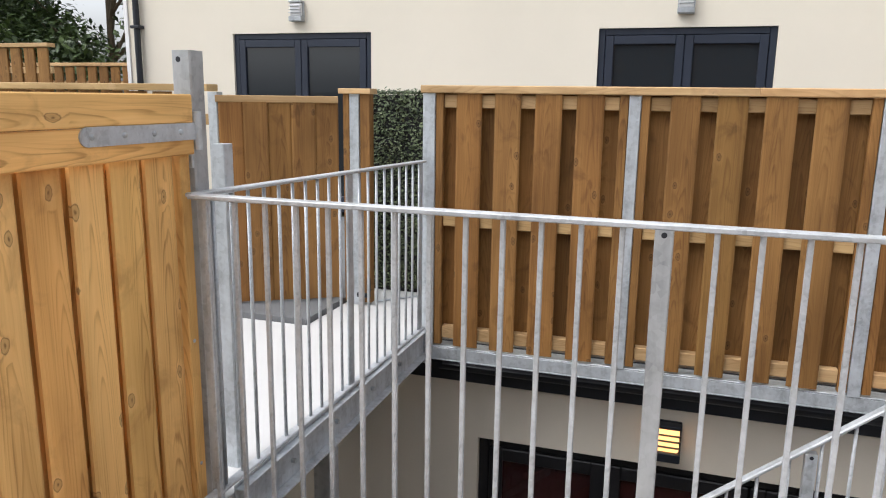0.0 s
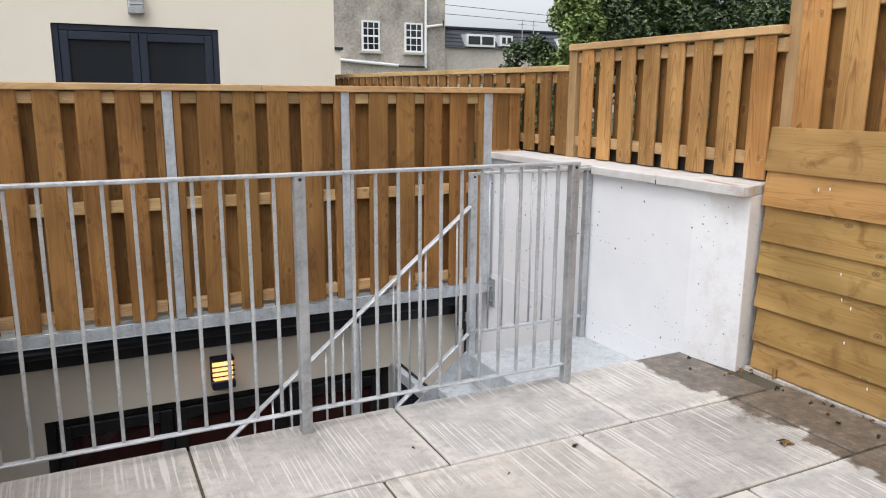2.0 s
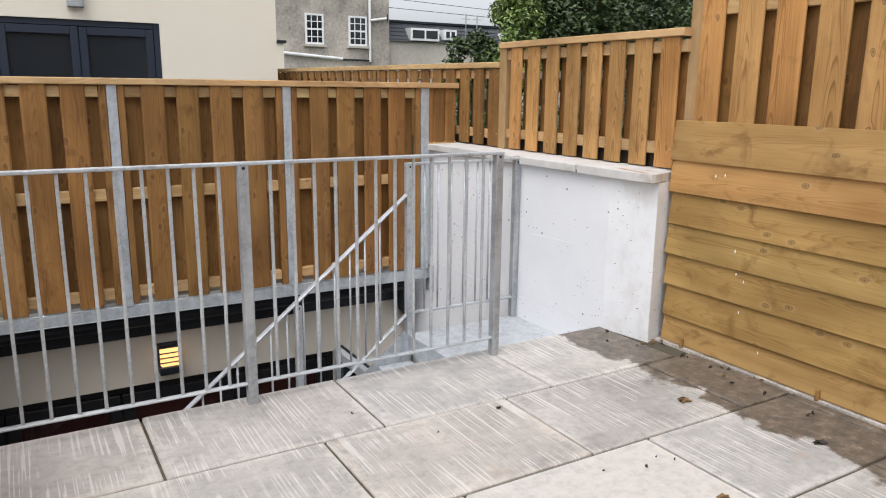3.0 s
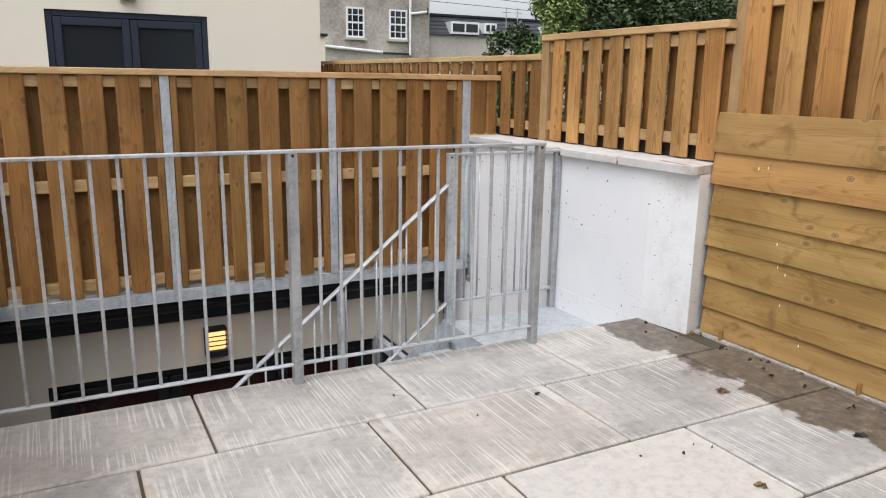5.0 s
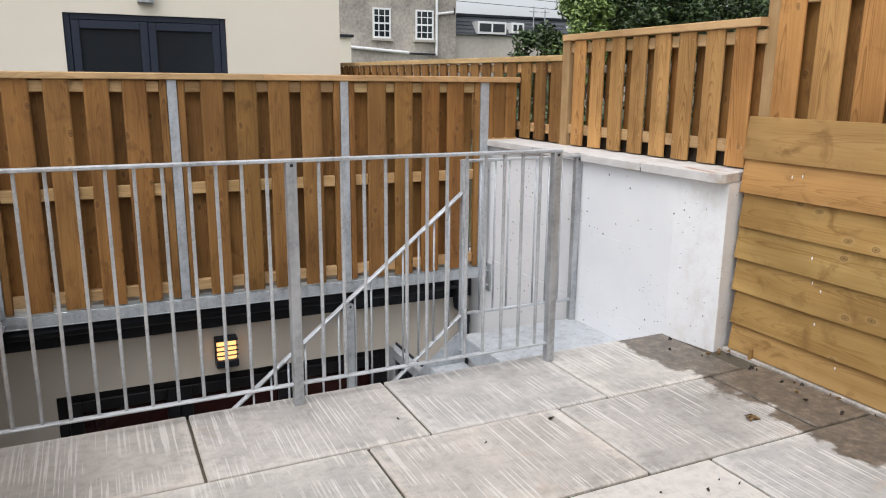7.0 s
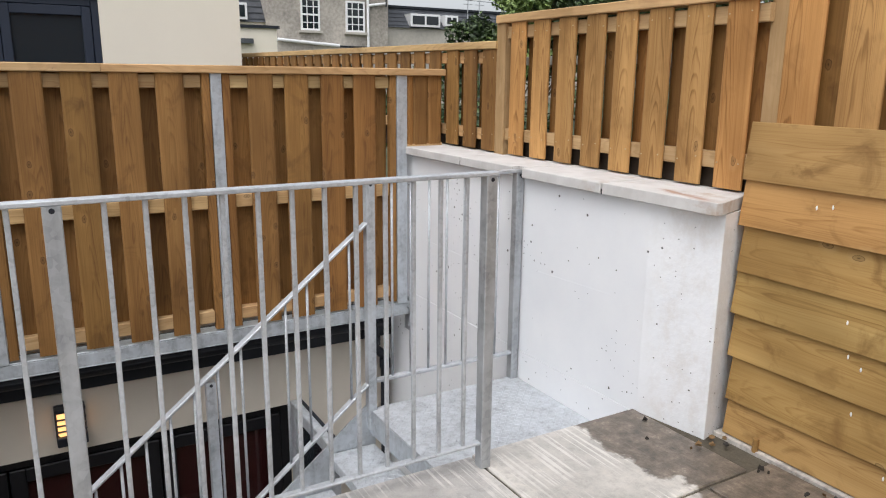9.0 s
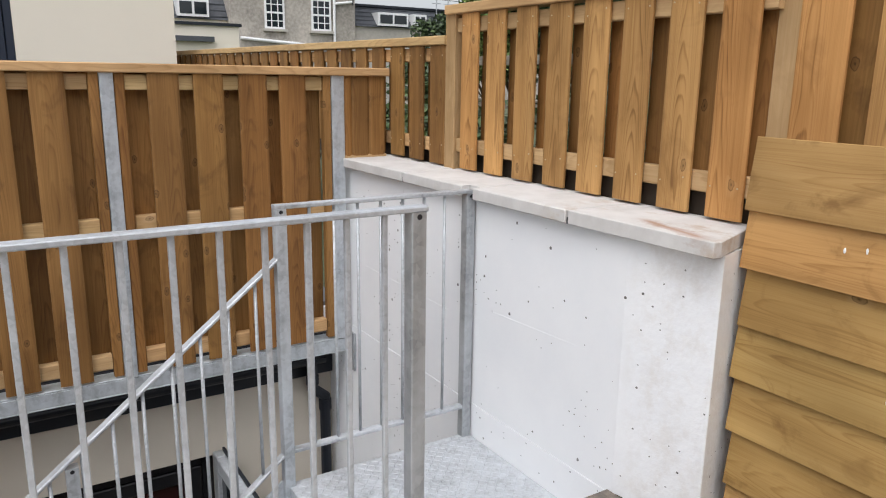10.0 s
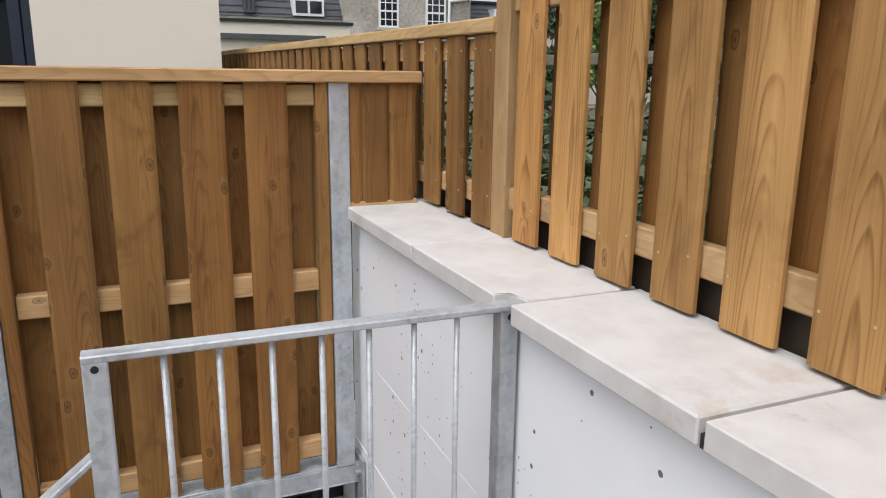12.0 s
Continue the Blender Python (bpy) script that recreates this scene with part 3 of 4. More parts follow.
# ---- lower glazed doors, gutter, downpipe ----
lower = thing("glazed_doors", ((DX0 + DX1) / 2, PY1 + 0.08, PZ), "dark framed glazed doors of the lower storey, one leaf open", "door")
fy = PY1 + 0.05
frame_b = part("door_frame", soft(boxes((DX0, DX0 + 0.07, fy, fy + 0.08, PZ, DZ), (DX1 - 0.07, DX1, fy, fy + 0.08, PZ, DZ), (DX0 + 0.07, DX1 - 0.07, fy, fy + 0.08, DZ - 0.07, DZ)), 0.006), FRAME_LOW, lower)
for a, b2 in ((DX0 + 0.075, 1.29), (1.30, 2.16), (2.17, 2.975)):
    leaf = part("door_leaf", soft(boxes((a, a + 0.09, fy - 0.01, fy + 0.06, PZ + 0.03, DZ - 0.075), (b2 - 0.09, b2, fy - 0.01, fy + 0.06, PZ + 0.03, DZ - 0.075), (a + 0.09, b2 - 0.09, fy - 0.01, fy + 0.06, DZ - 0.165, DZ - 0.075), (a + 0.09, b2 - 0.09, fy - 0.01, fy + 0.06, PZ + 0.03, PZ + 0.2)), 0.006), FRAME_LOW, lower)
    part("pane", boxes((a + 0.085, b2 - 0.085, fy + 0.02, fy + 0.03, PZ + 0.19, DZ - 0.16)), PANE_RED, leaf, "dark glass with a red reflection coloured in")
# the open leaf stands out square to the wall at its jamb
ox, oz0, oz1 = 3.03, PZ + 0.03, -0.79
leaf = part("open_leaf", soft(boxes((ox, ox + 0.06, 5.08, 5.17, oz0, oz1), (ox, ox + 0.06, 5.78, 5.87, oz0, oz1), (ox, ox + 0.06, 5.17, 5.78, oz1 - 0.09, oz1), (ox, ox + 0.06, 5.17, 5.78, oz0, oz0 + 0.14)), 0.006), STEEL_PALE, lower, "pale edged door leaf standing open")
part("pane", boxes((ox + 0.025, ox + 0.035, 5.165, 5.785, oz0 + 0.13, oz1 - 0.085)), PANE, leaf)
part("seal", boxes((ox + 0.061, ox + 0.075, 5.08, 5.87, oz1 - 0.02, oz1 + 0.012)), BLACK, leaf)

gut = thing("gutter", (2.0, 5.82, -0.35), "black plastic gutter and fascia under the steel beam", "gutter")
part("fascia", soft(boxes((PX0, 3.83, 5.865, 5.897, -0.43, -0.16)), 0.004), BLACK, gut)
b = bmesh.new()
prof = [(0.055 * math.cos(a), -0.05 * math.sin(a)) for a in [i * math.pi / 10 for i in range(11)]]
for s, rr in ((1, 1.0), (-1, 0.92)):
    pts = [(5.80 + y * rr, -0.28 + z * rr) for y, z in prof]
    va = [b.verts.new((0.2, y, z)) for y, z in pts]
    vb = [b.verts.new((3.74, y, z)) for y, z in pts]
    for i in range(10):
        b.faces.new((va[i], va[i + 1], vb[i + 1], vb[i]))
    b.faces.new(vb) if s == 1 else None
part("trough", b, BLACK, gut)
b = bmesh.new()
rod(b, (3.66, 5.80, -0.28), (3.66, 5.80, -0.5), 0.034, 12), rod(b, (3.66, 5.80, -0.49), (3.76, 5.84, -0.58), 0.034, 12), rod(b, (3.76, 5.84, -0.57), (3.76, 5.84, PZ), 0.034, 12)
part("downpipe", b, BLACK, gut)
for a, b_ in (((3.66, 5.80, -0.4), (3.66, 5.80, -0.46)), ((3.76, 5.84, -0.6), (3.76, 5.84, -0.67))):
    b = bmesh.new()
    rod(b, a, b_, 0.041, 12)
    part("collar", b, BLACK, gut)

# ---- steel beam carrying the far fence ----
beam = thing("steel_beam", (2.0, 5.6, -0.2), "galvanised channel beam carrying the timber fence", "beam")
part("web", soft(boxes((0.16, 3.818, 5.55, 5.558, -0.168, -0.096)), 0.002), STEEL, beam)
part("top_flange", soft(boxes((0.16, 3.818, 5.55, 5.66, -0.094, -0.086)), 0.002), STEEL, beam)
part("bottom_flange", soft(boxes((0.16, 3.818, 5.55, 5.66, -0.178, -0.17)), 0.002), STEEL, beam)
part("end_plate", soft(boxes((3.812, 3.826, 5.5, 5.62, -0.3, -0.06)), 0.002), STEEL_DARK, beam)
for zz in (-0.12, -0.25):
    b = bmesh.new()
    rod(b, (3.812, 5.53, zz), (3.79, 5.53, zz), 0.012, 6)
    part("bolt", b, STEEL_DARK, beam)
b = boxes((0.11, 0.2, 5.52, 5.574, -0.2, -0.19), (0.11, 0.2, 5.52, 5.574, -0.1, -0.09), (0.11, 0.12, 5.52, 5.574, -0.19, -0.1))
part("bracket", soft(b, 0.002), STEEL_DARK, beam)
b = bmesh.new()
rod(b, (0.2, 5.55, -0.145), (0.23, 5.55, -0.145), 0.013, 6)
part("bolt", b, STEEL_DARK, beam)

# near-black colour standing in for the shade in fence gaps
GAP_SHADE = plain("gap_shade_board", (0.05, 0.035, 0.023), 0.8)
NAIL = plain("nail_head", (0.5, 0.4, 0.24), 0.4, 0.4)


def nail(board, at):
    ob = new("nail", bar_mesh(0.006, 0.006, 0.004, NAIL, True))
    ob.parent = board
    ob.matrix_basis = pose(*at, 90, 0, 0)


# ---- fences ----
def jig(a=0.25):
    return random.uniform(-a, a)


def far_fence():
    t = thing("timber_fence", (2.1, 5.6, -0.085), "tall orange-brown hit-and-miss timber fence between galvanised posts", "fence")
    posts = ((0.193, 0.075), (1.36, 0.062), (2.57, 0.062), (3.758, 0.075))
    for x, w in posts:
        piece("post", t, w, 0.07, 1.54, (x, 5.578, 0.682), STEEL, cham=0.003)
    for (a, wa), (b_, wb) in zip(posts, posts[1:]):
        x0, x1 = a + wa / 2 + 0.002, b_ - wb / 2 - 0.002
        for xx in (x0 + 0.024, x1 - 0.024):
            piece("batten", t, 0.046, 0.045, 1.524, (xx, 5.572, 0.69), WOOD)
        for z, h in ((1.405, 0.075), (0.708, 0.08), (0.004, 0.075)):
            piece("rail", t, h, 0.056, x1 - x0 - 0.1, ((x0 + x1) / 2, 5.592, z), WOOD_PALE, (0, 90, 0))
        step = 0.232 if x1 < 2.6 else 0.221
        for i in range(4):
            xx = (x0 + x1) / 2 + step * (i - 1.5)
            piece("board", t, 0.15, 0.02, 1.524, (xx + jig(0.006), 5.552 + jig(0.002), 0.69), WOOD, (jig(), jig(0.2), 0), cham=0.012)
        for i in range(5):
            xx = (x0 + x1) / 2 + step * (i - 2)
            xx = min(max(xx, x0 + 0.075), x1 - 0.075)
            piece("board", t, 0.148, 0.02, 1.5, (xx, 5.632, 0.702), WOOD, (jig(), jig(0.15), 0), cham=0.012)
    for x, w in ((3.822, 0.045), (3.9, 0.108), (4.007, 0.102)):
        piece("board", t, w, 0.02, 0.452, (x, 5.56, 1.226), WOOD, cham=0.012)
    piece("sill_strip", t, 0.02, 0.012, 0.27, (3.93, 5.556, 0.997), WOOD_PALE, (0, 90, 0))
    piece("rail", t, 0.07, 0.04, 0.27, (3.93, 5.592, 1.392), WOOD_PALE, (0, 90, 0))
    for x0, x1 in ((0.146, 1.97), (1.972, 4.075)):
        piece("cap", t, 0.105, 0.045, x1 - x0, ((x0 + x1) / 2, 5.58, 1.4715), WOOD_PALE, (90, 0, 90), cham=0.006)
    return t


def side_fence(y0, y1, z0, z1, x, words, first, pitch, width, wood_m, slope=0.0, rear=True, post_at=None, rails=(0.12, 0.88), cap=True):
    """A run of hit-and-miss fence along y, its face towards -x."""
    t = thing("timber_fence", (x + 0.05, (y0 + y1) / 2, z0), words, "fence", "boundary fences")
    n = int((y1 - y0) / pitch) + 2
    for i in range(n):
        y = first + i * pitch
        if y - width / 2 < y0 - 0.001 or y + width / 2 > y1 + 0.001:
            continue
        up = slope * (y - y0)
        bd = piece("board", t, width, 0.02, z1 - z0 - 0.045, (x + 0.01 + jig(0.002), y + jig(0.004), (z0 + z1 - 0.045) / 2 + up), wood_m, (0, jig(0.2), 90 + jig(0.4)), cham=0.012)
        if y0 < y < 5.6 and y > 1.5:
            for f in rails:
                for u in (-0.38, 0.36):
                    nail(bd, (u * width + jig(0.006), 0.0105, (z1 - z0) * (f - 0.5) + 0.022 + jig(0.012)))
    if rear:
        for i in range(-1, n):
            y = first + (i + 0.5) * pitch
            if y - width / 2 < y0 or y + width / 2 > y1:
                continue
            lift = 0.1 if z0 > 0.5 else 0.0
            # darker timber than the front boards, so the gaps' shade is in the colour
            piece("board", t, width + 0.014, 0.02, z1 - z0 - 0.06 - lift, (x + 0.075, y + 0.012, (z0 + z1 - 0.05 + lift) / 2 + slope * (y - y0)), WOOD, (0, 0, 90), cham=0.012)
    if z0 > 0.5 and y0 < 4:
        # end rear board, coloured dark for the same gap shade
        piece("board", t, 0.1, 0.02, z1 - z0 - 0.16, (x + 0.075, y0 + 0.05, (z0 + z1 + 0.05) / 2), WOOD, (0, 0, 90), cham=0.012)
    for f in rails:
        z = z0 + (z1 - z0) * f
        strut("rail", t, 0.04, 0.07, (x + 0.042, y0, z), (x + 0.042, y1, z + slope * (y1 - y0)), WOOD_PALE)
    if cap:
        strut("cap", t, 0.12, 0.045, (x + 0.045, y0, z1 - 0.02), (x + 0.045, y1, z1 - 0.02 + slope * (y1 - y0)), WOOD_PALE)
    if z0 > 0.5:
        # dark strip added behind the foot gap, standing for the shadow there
        strut("gravel_board", t, 0.02, 0.2, (x + 0.077, y0, z0), (x + 0.077, y1, z0 + slope * (y1 - y0)), GAP_SHADE)
    for y in post_at or ():
        piece("post", t, 0.05, 0.09, z1 - z0 + 0.0, (x + 0.03, y, (z0 + z1) / 2 - 0.024), WOOD_PALE)
    return t


far_fence()
side_fence(3.11, 4.935, 1.0, 1.795, 4.085, "golden timber hit-and-miss fence standing on the wall coping", 3.222, 0.2163, 0.14, WOOD_LIGHT, 0.0, True, (4.91,), (0.14, 0.88))
side_fence(4.94, 12.4, 1.0, 1.652, 4.09, "long lower timber fence running on beyond the yard", 5.03, 0.226, 0.15, WOOD, 0.008, True, None, (0.14, 0.86))
side_fence(-2.6, 3.108, 0.0, 2.1, 4.13, "tall golden timber fence with close boards", 2.972 - 0.236 * 23, 0.236, 0.16, WOOD_LIGHT, 0.0, True, (3.082,), (0.1, 0.5, 0.9))

# boundary fences and gate screens beyond the raised walkway
def cross_fence(x0, x1, y, z0, z1, words, pitch=0.2, width=0.15, rails=(0.15, 0.85), back=None):
    t = thing("timber_fence", ((x0 + x1) / 2, y, z0), words, "fence", "boundary fences")
    n = int((x1 - x0) / pitch)
    for i in range(n):
        piece("board", t, width, 0.02, z1 - z0 - 0.05, (x0 + (i + 0.5) * pitch, y, (z0 + z1 - 0.05) / 2), back or WOOD, (0, jig(0.2), 0), cham=0.012)
        piece("board", t, width, 0.02, z1 - z0 - 0.06, (x0 + i * pitch + 0.05, y + 0.06, (z0 + z1 - 0.06) / 2), WOOD, cham=0.012)
    for f in rails:
        piece("rail", t, 0.07, 0.04, x1 - x0, ((x0 + x1) / 2, y + 0.03, z0 + (z1 - z0) * f), WOOD_PALE, (0, 90, 0))
    piece("cap", t, 0.12, 0.045, x1 - x0, ((x0 + x1) / 2, y + 0.03, z1 - 0.023), WOOD_PALE, (90, 0, 90))
    return t


f1 = cross_fence(-5.4, -1.33, 5.58, -0.02, 1.49, "orange-brown timber fence beside the walkway gate")
piece("post", f1, 0.07, 0.07, 1.46, (-1.29, 5.58, 0.71), STEEL)
# back boards coloured near black to paint shade into the gaps mirrored in the windows
cross_fence(-2.0, 4.12, -5.9, -0.075, 3.3, "tall timber fence before the rear wall", 0.245, 0.15, (0.2, 0.74), GAP_SHADE)
cross_fence(-7.9, -5.5, 10.0, -0.05, 1.84, "weathered timber fence by the trees")
cross_fence(-9.4, -5.4, 8.3, -0.05, 1.98, "taller weathered timber fence by the trees")

# leaning fence panel of lapped boards
pan = thing("lapped_screen", (4.0, 2.15, 0.0), "greenish lapped timber fence panel leaning on the tall fence", "fence panel")
zs = (0.02, 0.17, 0.355, 0.535, 0.71, 0.895, 1.075, 1.275)
for i in range(7):
    z0, z1 = zs[i] - 0.012, zs[i + 1] + 0.012
    mid = (z0 + z1) / 2
    piece("board", pan, z1 - z0, 0.02, 1.81 + jig(0.008), (3.996 + 0.012 * mid + jig(0.002), 2.122 + 0.035 * mid + jig(0.006), mid), WOOD_GREEN, (0, 90, 90), cham=0.002).matrix_basis @= pose(0, 0, 0, 0, 0, 7)
for y in (2.98, 2.12, 1.26):
    strut("batten", pan, 0.03, 0.045, (4.032, y, 0.0), (4.05, y, 1.2), WOOD_PALE)
for y, z in ((2.79, 1.0), (2.73, 1.01), (2.62, 0.62), (2.6, 0.58), (2.6, 0.5), (2.55, 0.47), (2.56, 0.3), (2.42, 0.12)):
    b = bmesh.new()
    bmesh.ops.create_uvsphere(b, u_segments=6, v_segments=4, radius=1, matrix=Matrix.Translation((3.984 + 0.012 * z, y - 0.04, z)) @ Matrix.Diagonal((0.003, 0.004, 0.009, 1)))
    part("paint_fleck", b, WHITE, pan)
for y in (2.06, 2.9):
    b = bmesh.new()
    rod(b, (3.962, y - 0.04, 0.0), (3.964, y - 0.04, 0.055), 0.012, 6)
    part("peg", b, WOOD_GREEN, pan)

# ---- galvanised guard rails ----
RY = 3.3


def post(parent, x, y, z0, z1, w=0.042, mat=None):
    p = piece("post", parent, w, w, z1 - z0, (x, y, (z0 + z1) / 2), mat or STEEL_DARK, cham=0.003)
    b = bmesh.new()
    rod(b, (x, y - w / 2 - 0.001, z1 - 0.012), (x, y - w / 2 + 0.004, z1 - 0.012), 0.0075, 10)
    part("bolt_hole", b, BLACK, p)
    return p


front = thing("guard_rail", (1.6, RY, 0.0), "galvanised steel guard rail with upright bars along the paving edge", "railing", "guard rails")
piece("top_rail", front, 0.015, 0.042, 2.774, (1.597, RY, 1.1175), STEEL_PALE, (0, 90, 0), cham=0.003)
strut("bottom_rail", front, 0.03, 0.012, (0.2, RY, 0.1), (2.957, RY, 0.1), STEEL_PALE)
post(front, 1.602, RY, -0.002, 1.11, 0.046)
post(front, 2.957, RY, -0.002, 1.11, 0.044)
for i in range(13):
    piece("bar", front, 0.014, 0.014, 1.01, (1.5 - i * 0.1034, RY, 0.611), STEEL_PALE, cham=0.002)
for i in range(12):
    piece("bar", front, 0.014, 0.014, 1.01, (1.726 + i * 0.1036, RY, 0.611), STEEL_PALE, cham=0.002)

left = thing("guard_rail", (0.19, 4.4, 0.0), "galvanised guard rail with upright bars beside the walkway", "railing", "guard rails")
strut("top_rail", left, 0.042, 0.014, (0.17, 3.35, 1.112), (0.17, 5.52, 1.054), STEEL_PALE)
strut("bottom_rail", left, 0.04, 0.014, (0.17, 3.35, 0.058), (0.17, 5.52, 0.03), STEEL_PALE)
for i in range(20):
    y = 3.46 + i * 0.1045
    if abs(y - 4.5) > 0.04:
        piece("bar", left, 0.0145, 0.0145, 1.035, (0.17, y, 0.58 - 0.021 * (y - 3.4)), STEEL_PALE, round_bar=True)
piece("post", left, 0.012, 0.06, 1.23, (0.17, 4.5, 0.455), STEEL)
piece("post", left, 0.012, 0.06, 1.05, (0.17, 5.47, 0.525), STEEL)
piece("post", left, 0.055, 0.055, 1.35, (0.05, 3.7, 0.575), STEEL)

# stair landing, flight and its rails
LZ, SX, SY0, SY1 = -0.18, 2.94, 3.41, 4.305
RISE, GOING, NT = 0.19, 0.236, 14
stair = thing("steel_staircase", (1.5, 3.83, PZ), "galvanised steel stair with chequer plate treads going down", "stairs")
part("landing", soft(boxes((SX, 3.826, SY0, SY1, LZ - 0.008, LZ)), 0.002), STEEL_PALE, stair, "bright chequer plate landing")
part("landing_edge", soft(boxes((SX, SX + 0.01, SY0, SY1, LZ - 0.13, LZ - 0.009)), 0.002), STEEL, stair)
part("landing_edge", soft(boxes((SX + 0.01, 3.826, SY1 - 0.01, SY1, LZ - 0.16, LZ - 0.009)), 0.002), STEEL, stair)
part("landing_edge", soft(boxes((SX + 0.01, 3.826, SY0, SY0 + 0.01, LZ - 0.16, LZ - 0.009)), 0.002), STEEL, stair)


def lozenges(x0, x1, y0, y1, z):
    """Raised tears of chequer plate, turned by turns."""
    vs, fs = [], []
    nx, ny = int((x1 - x0) / 0.026), int((y1 - y0) / 0.026)
    for i in range(nx):
        for j in range(ny):
            x, y = x0 + (i + 0.5) * (x1 - x0) / nx, y0 + (j + 0.5) * (y1 - y0) / ny
            a = radians(45 if (i + j) % 2 else -45)
            c, s, n = math.cos(a), math.sin(a), len(vs)
            for u, v, w in ((0.0135, 0, 0), (0, 0.0042, 0), (-0.0135, 0, 0), (0, -0.0042, 0), (0.006, 0, 0.0022), (-0.006, 0, 0.0022)):
                vs.append((x + u * c - v * s, y + u * s + v * c, z + w))
            fs += [(n, n + 1, n + 4), (n + 1, n + 5, n + 4), (n + 1, n + 2, n + 5), (n + 2, n + 3, n + 5), (n + 3, n + 4, n + 5), (n + 3, n, n + 4)]
    me = bpy.data.meshes.new("chequer_pattern")
    me.from_pydata(vs, [], fs)
    me.materials.append(STEEL_PALE)
    return me


def pattern(x0, x1, y0, y1, z):
    ob = new("chequer_pattern", lozenges(x0, x1, y0, y1, z))
    ob.parent, ob.location = stair, -base_of(stair)
    tagged(ob, "raised chequer pattern", kind="stuff")


pattern(SX + 0.01, 3.815, SY0 + 0.01, SY1 - 0.01, LZ + 0.0002)
for k in range(1, NT):
    x1 = SX - GOING * (k - 1) + 0.02
    z = LZ - RISE * k
    part("tread", soft(boxes((x1 - GOING - 0.01, x1, SY0 + 0.012, SY1 - 0.012, z - 0.008, z), (x1 - GOING - 0.01, x1 - GOING - 0.002, SY0 + 0.012, SY1 - 0.012, z - 0.05, z - 0.009)), 0.002), STEEL_PALE if k < 3 else STEEL, stair)
    if k < 4:
        pattern(x1 - GOING, x1 - 0.01, SY0 + 0.02, SY1 - 0.02, z + 0.0002)
xe, ze = SX - GOING * (NT - 1), LZ - RISE * (NT - 1)
for y in (SY0, SY1):
    b = bmesh.new()
    lo = [(SX + 0.03, LZ - 0.2), (SX + 0.03, LZ + 0.02), (SX - 0.02, LZ + 0.02), (xe, ze + 0.05), (xe - 0.05, ze - 0.18), (xe + 0.15, ze - 0.18)]
    fa = [b.verts.new((x, y - 0.005, z)) for x, z in lo]
    fb = [b.verts.new((x, y + 0.005, z)) for x, z in lo]
    b.faces.new(fa), b.faces.new(fb[::-1])
    for i in range(len(lo)):
        j = (i + 1) % len(lo)
        b.faces.new((fa[i], fa[j], fb[j], fb[i]))
    part("stringer", b, STEEL, stair)

GY = 4.292
flight = thing("stair_rail", (2.2, GY, -0.3), "sloping galvanised stair handrail with upright bars", "railing", "guard rails")
SL = 0.81


def hand_z(x):
    return 0.772 - SL * (2.93 - x)


strut("handrail", flight, 0.042, 0.014, (0.2, GY, hand_z(0.2)), (2.935, GY, hand_z(2.935)), STEEL_PALE)
strut("lower_rail", flight, 0.036, 0.014, (0.2, GY, hand_z(0.2) - 0.81), (2.935, GY, hand_z(2.935) - 0.81), STEEL_PALE)
x = 2.84
while x > 0.3:
    if min(abs(x - 2.172), abs(x - 1.433), abs(x - 0.7)) > 0.03:
        piece("bar", flight, 0.0135, 0.0135, 0.8, (x, GY, hand_z(x) - 0.405), STEEL_PALE, round_bar=True)
    x -= 0.1055
for x in (2.172, 1.433, 0.7):
    post(flight, x, GY, hand_z(x) - 1.05, hand_z(x) - 0.03, 0.042, STEEL)

land = thing("guard_rail", (3.36, GY, LZ), "short galvanised guard rail closing the stair landing", "railing", "guard rails")
post(land, 2.945, GY, LZ - 0.1, 0.964, 0.044, STEEL)
post(land, 3.8, GY, LZ, 0.962, 0.044)
piece("top_rail", land, 0.016, 0.042, 0.887, (3.3665, GY, 0.97), STEEL_PALE, (0, 90, 0), cham=0.003)
piece("bottom_rail", land, 0.016, 0.036, 0.84, (3.378, GY, -0.03), STEEL_PALE, (0, 90, 0), cham=0.003)
for i in range(7):
    piece("bar", land, 0.0135, 0.0135, 0.99, (3.064 + i * 0.1022, GY, 0.468), STEEL_PALE, round_bar=True)

# ---- walkway, hinge post and gate ----
structure("walkway", boxes((-1.3, 0.165, 3.36, 5.39, -0.13, 0.0), (-0.56, 0.165, 5.39, 6.6, -0.13, 0.0)), DECK, "pale sheeted walkway beside the stair well", "walkway")
structure("upstand", boxes((-1.5, -0.57, 5.4, 6.6, -0.13, 0.035)), GREY_KERB, "grey felted upstand at the walkway edge", "kerb")
wb = thing("walkway_beam", (0.19, 4.4, -0.13), "galvanised channel edging the walkway", "beam")
part("web", soft(boxes((0.172, 0.18, 3.5, 5.52, -0.14, 0.035)), 0.002), STEEL, wb)
part("flange", soft(boxes((0.18, 0.225, 3.5, 5.52, -0.14, -0.131)), 0.002), STEEL, wb)
part("flange", soft(boxes((0.18, 0.215, 3.5, 5.52, 0.018, 0.026)), 0.002), STEEL, wb)
for y in (3.9, 4.3, 4.72, 5.1):
    b = bmesh.new()
    rod(b, (0.18, y, -0.06), (0.2, y, -0.06), 0.012, 6)
    part("bolt", b, STEEL_DARK, wb)
part("column", soft(boxes((0.06, 0.15, 4.3, 4.39, PZ, -0.131)), 0.004), STEEL_DARK, wb)

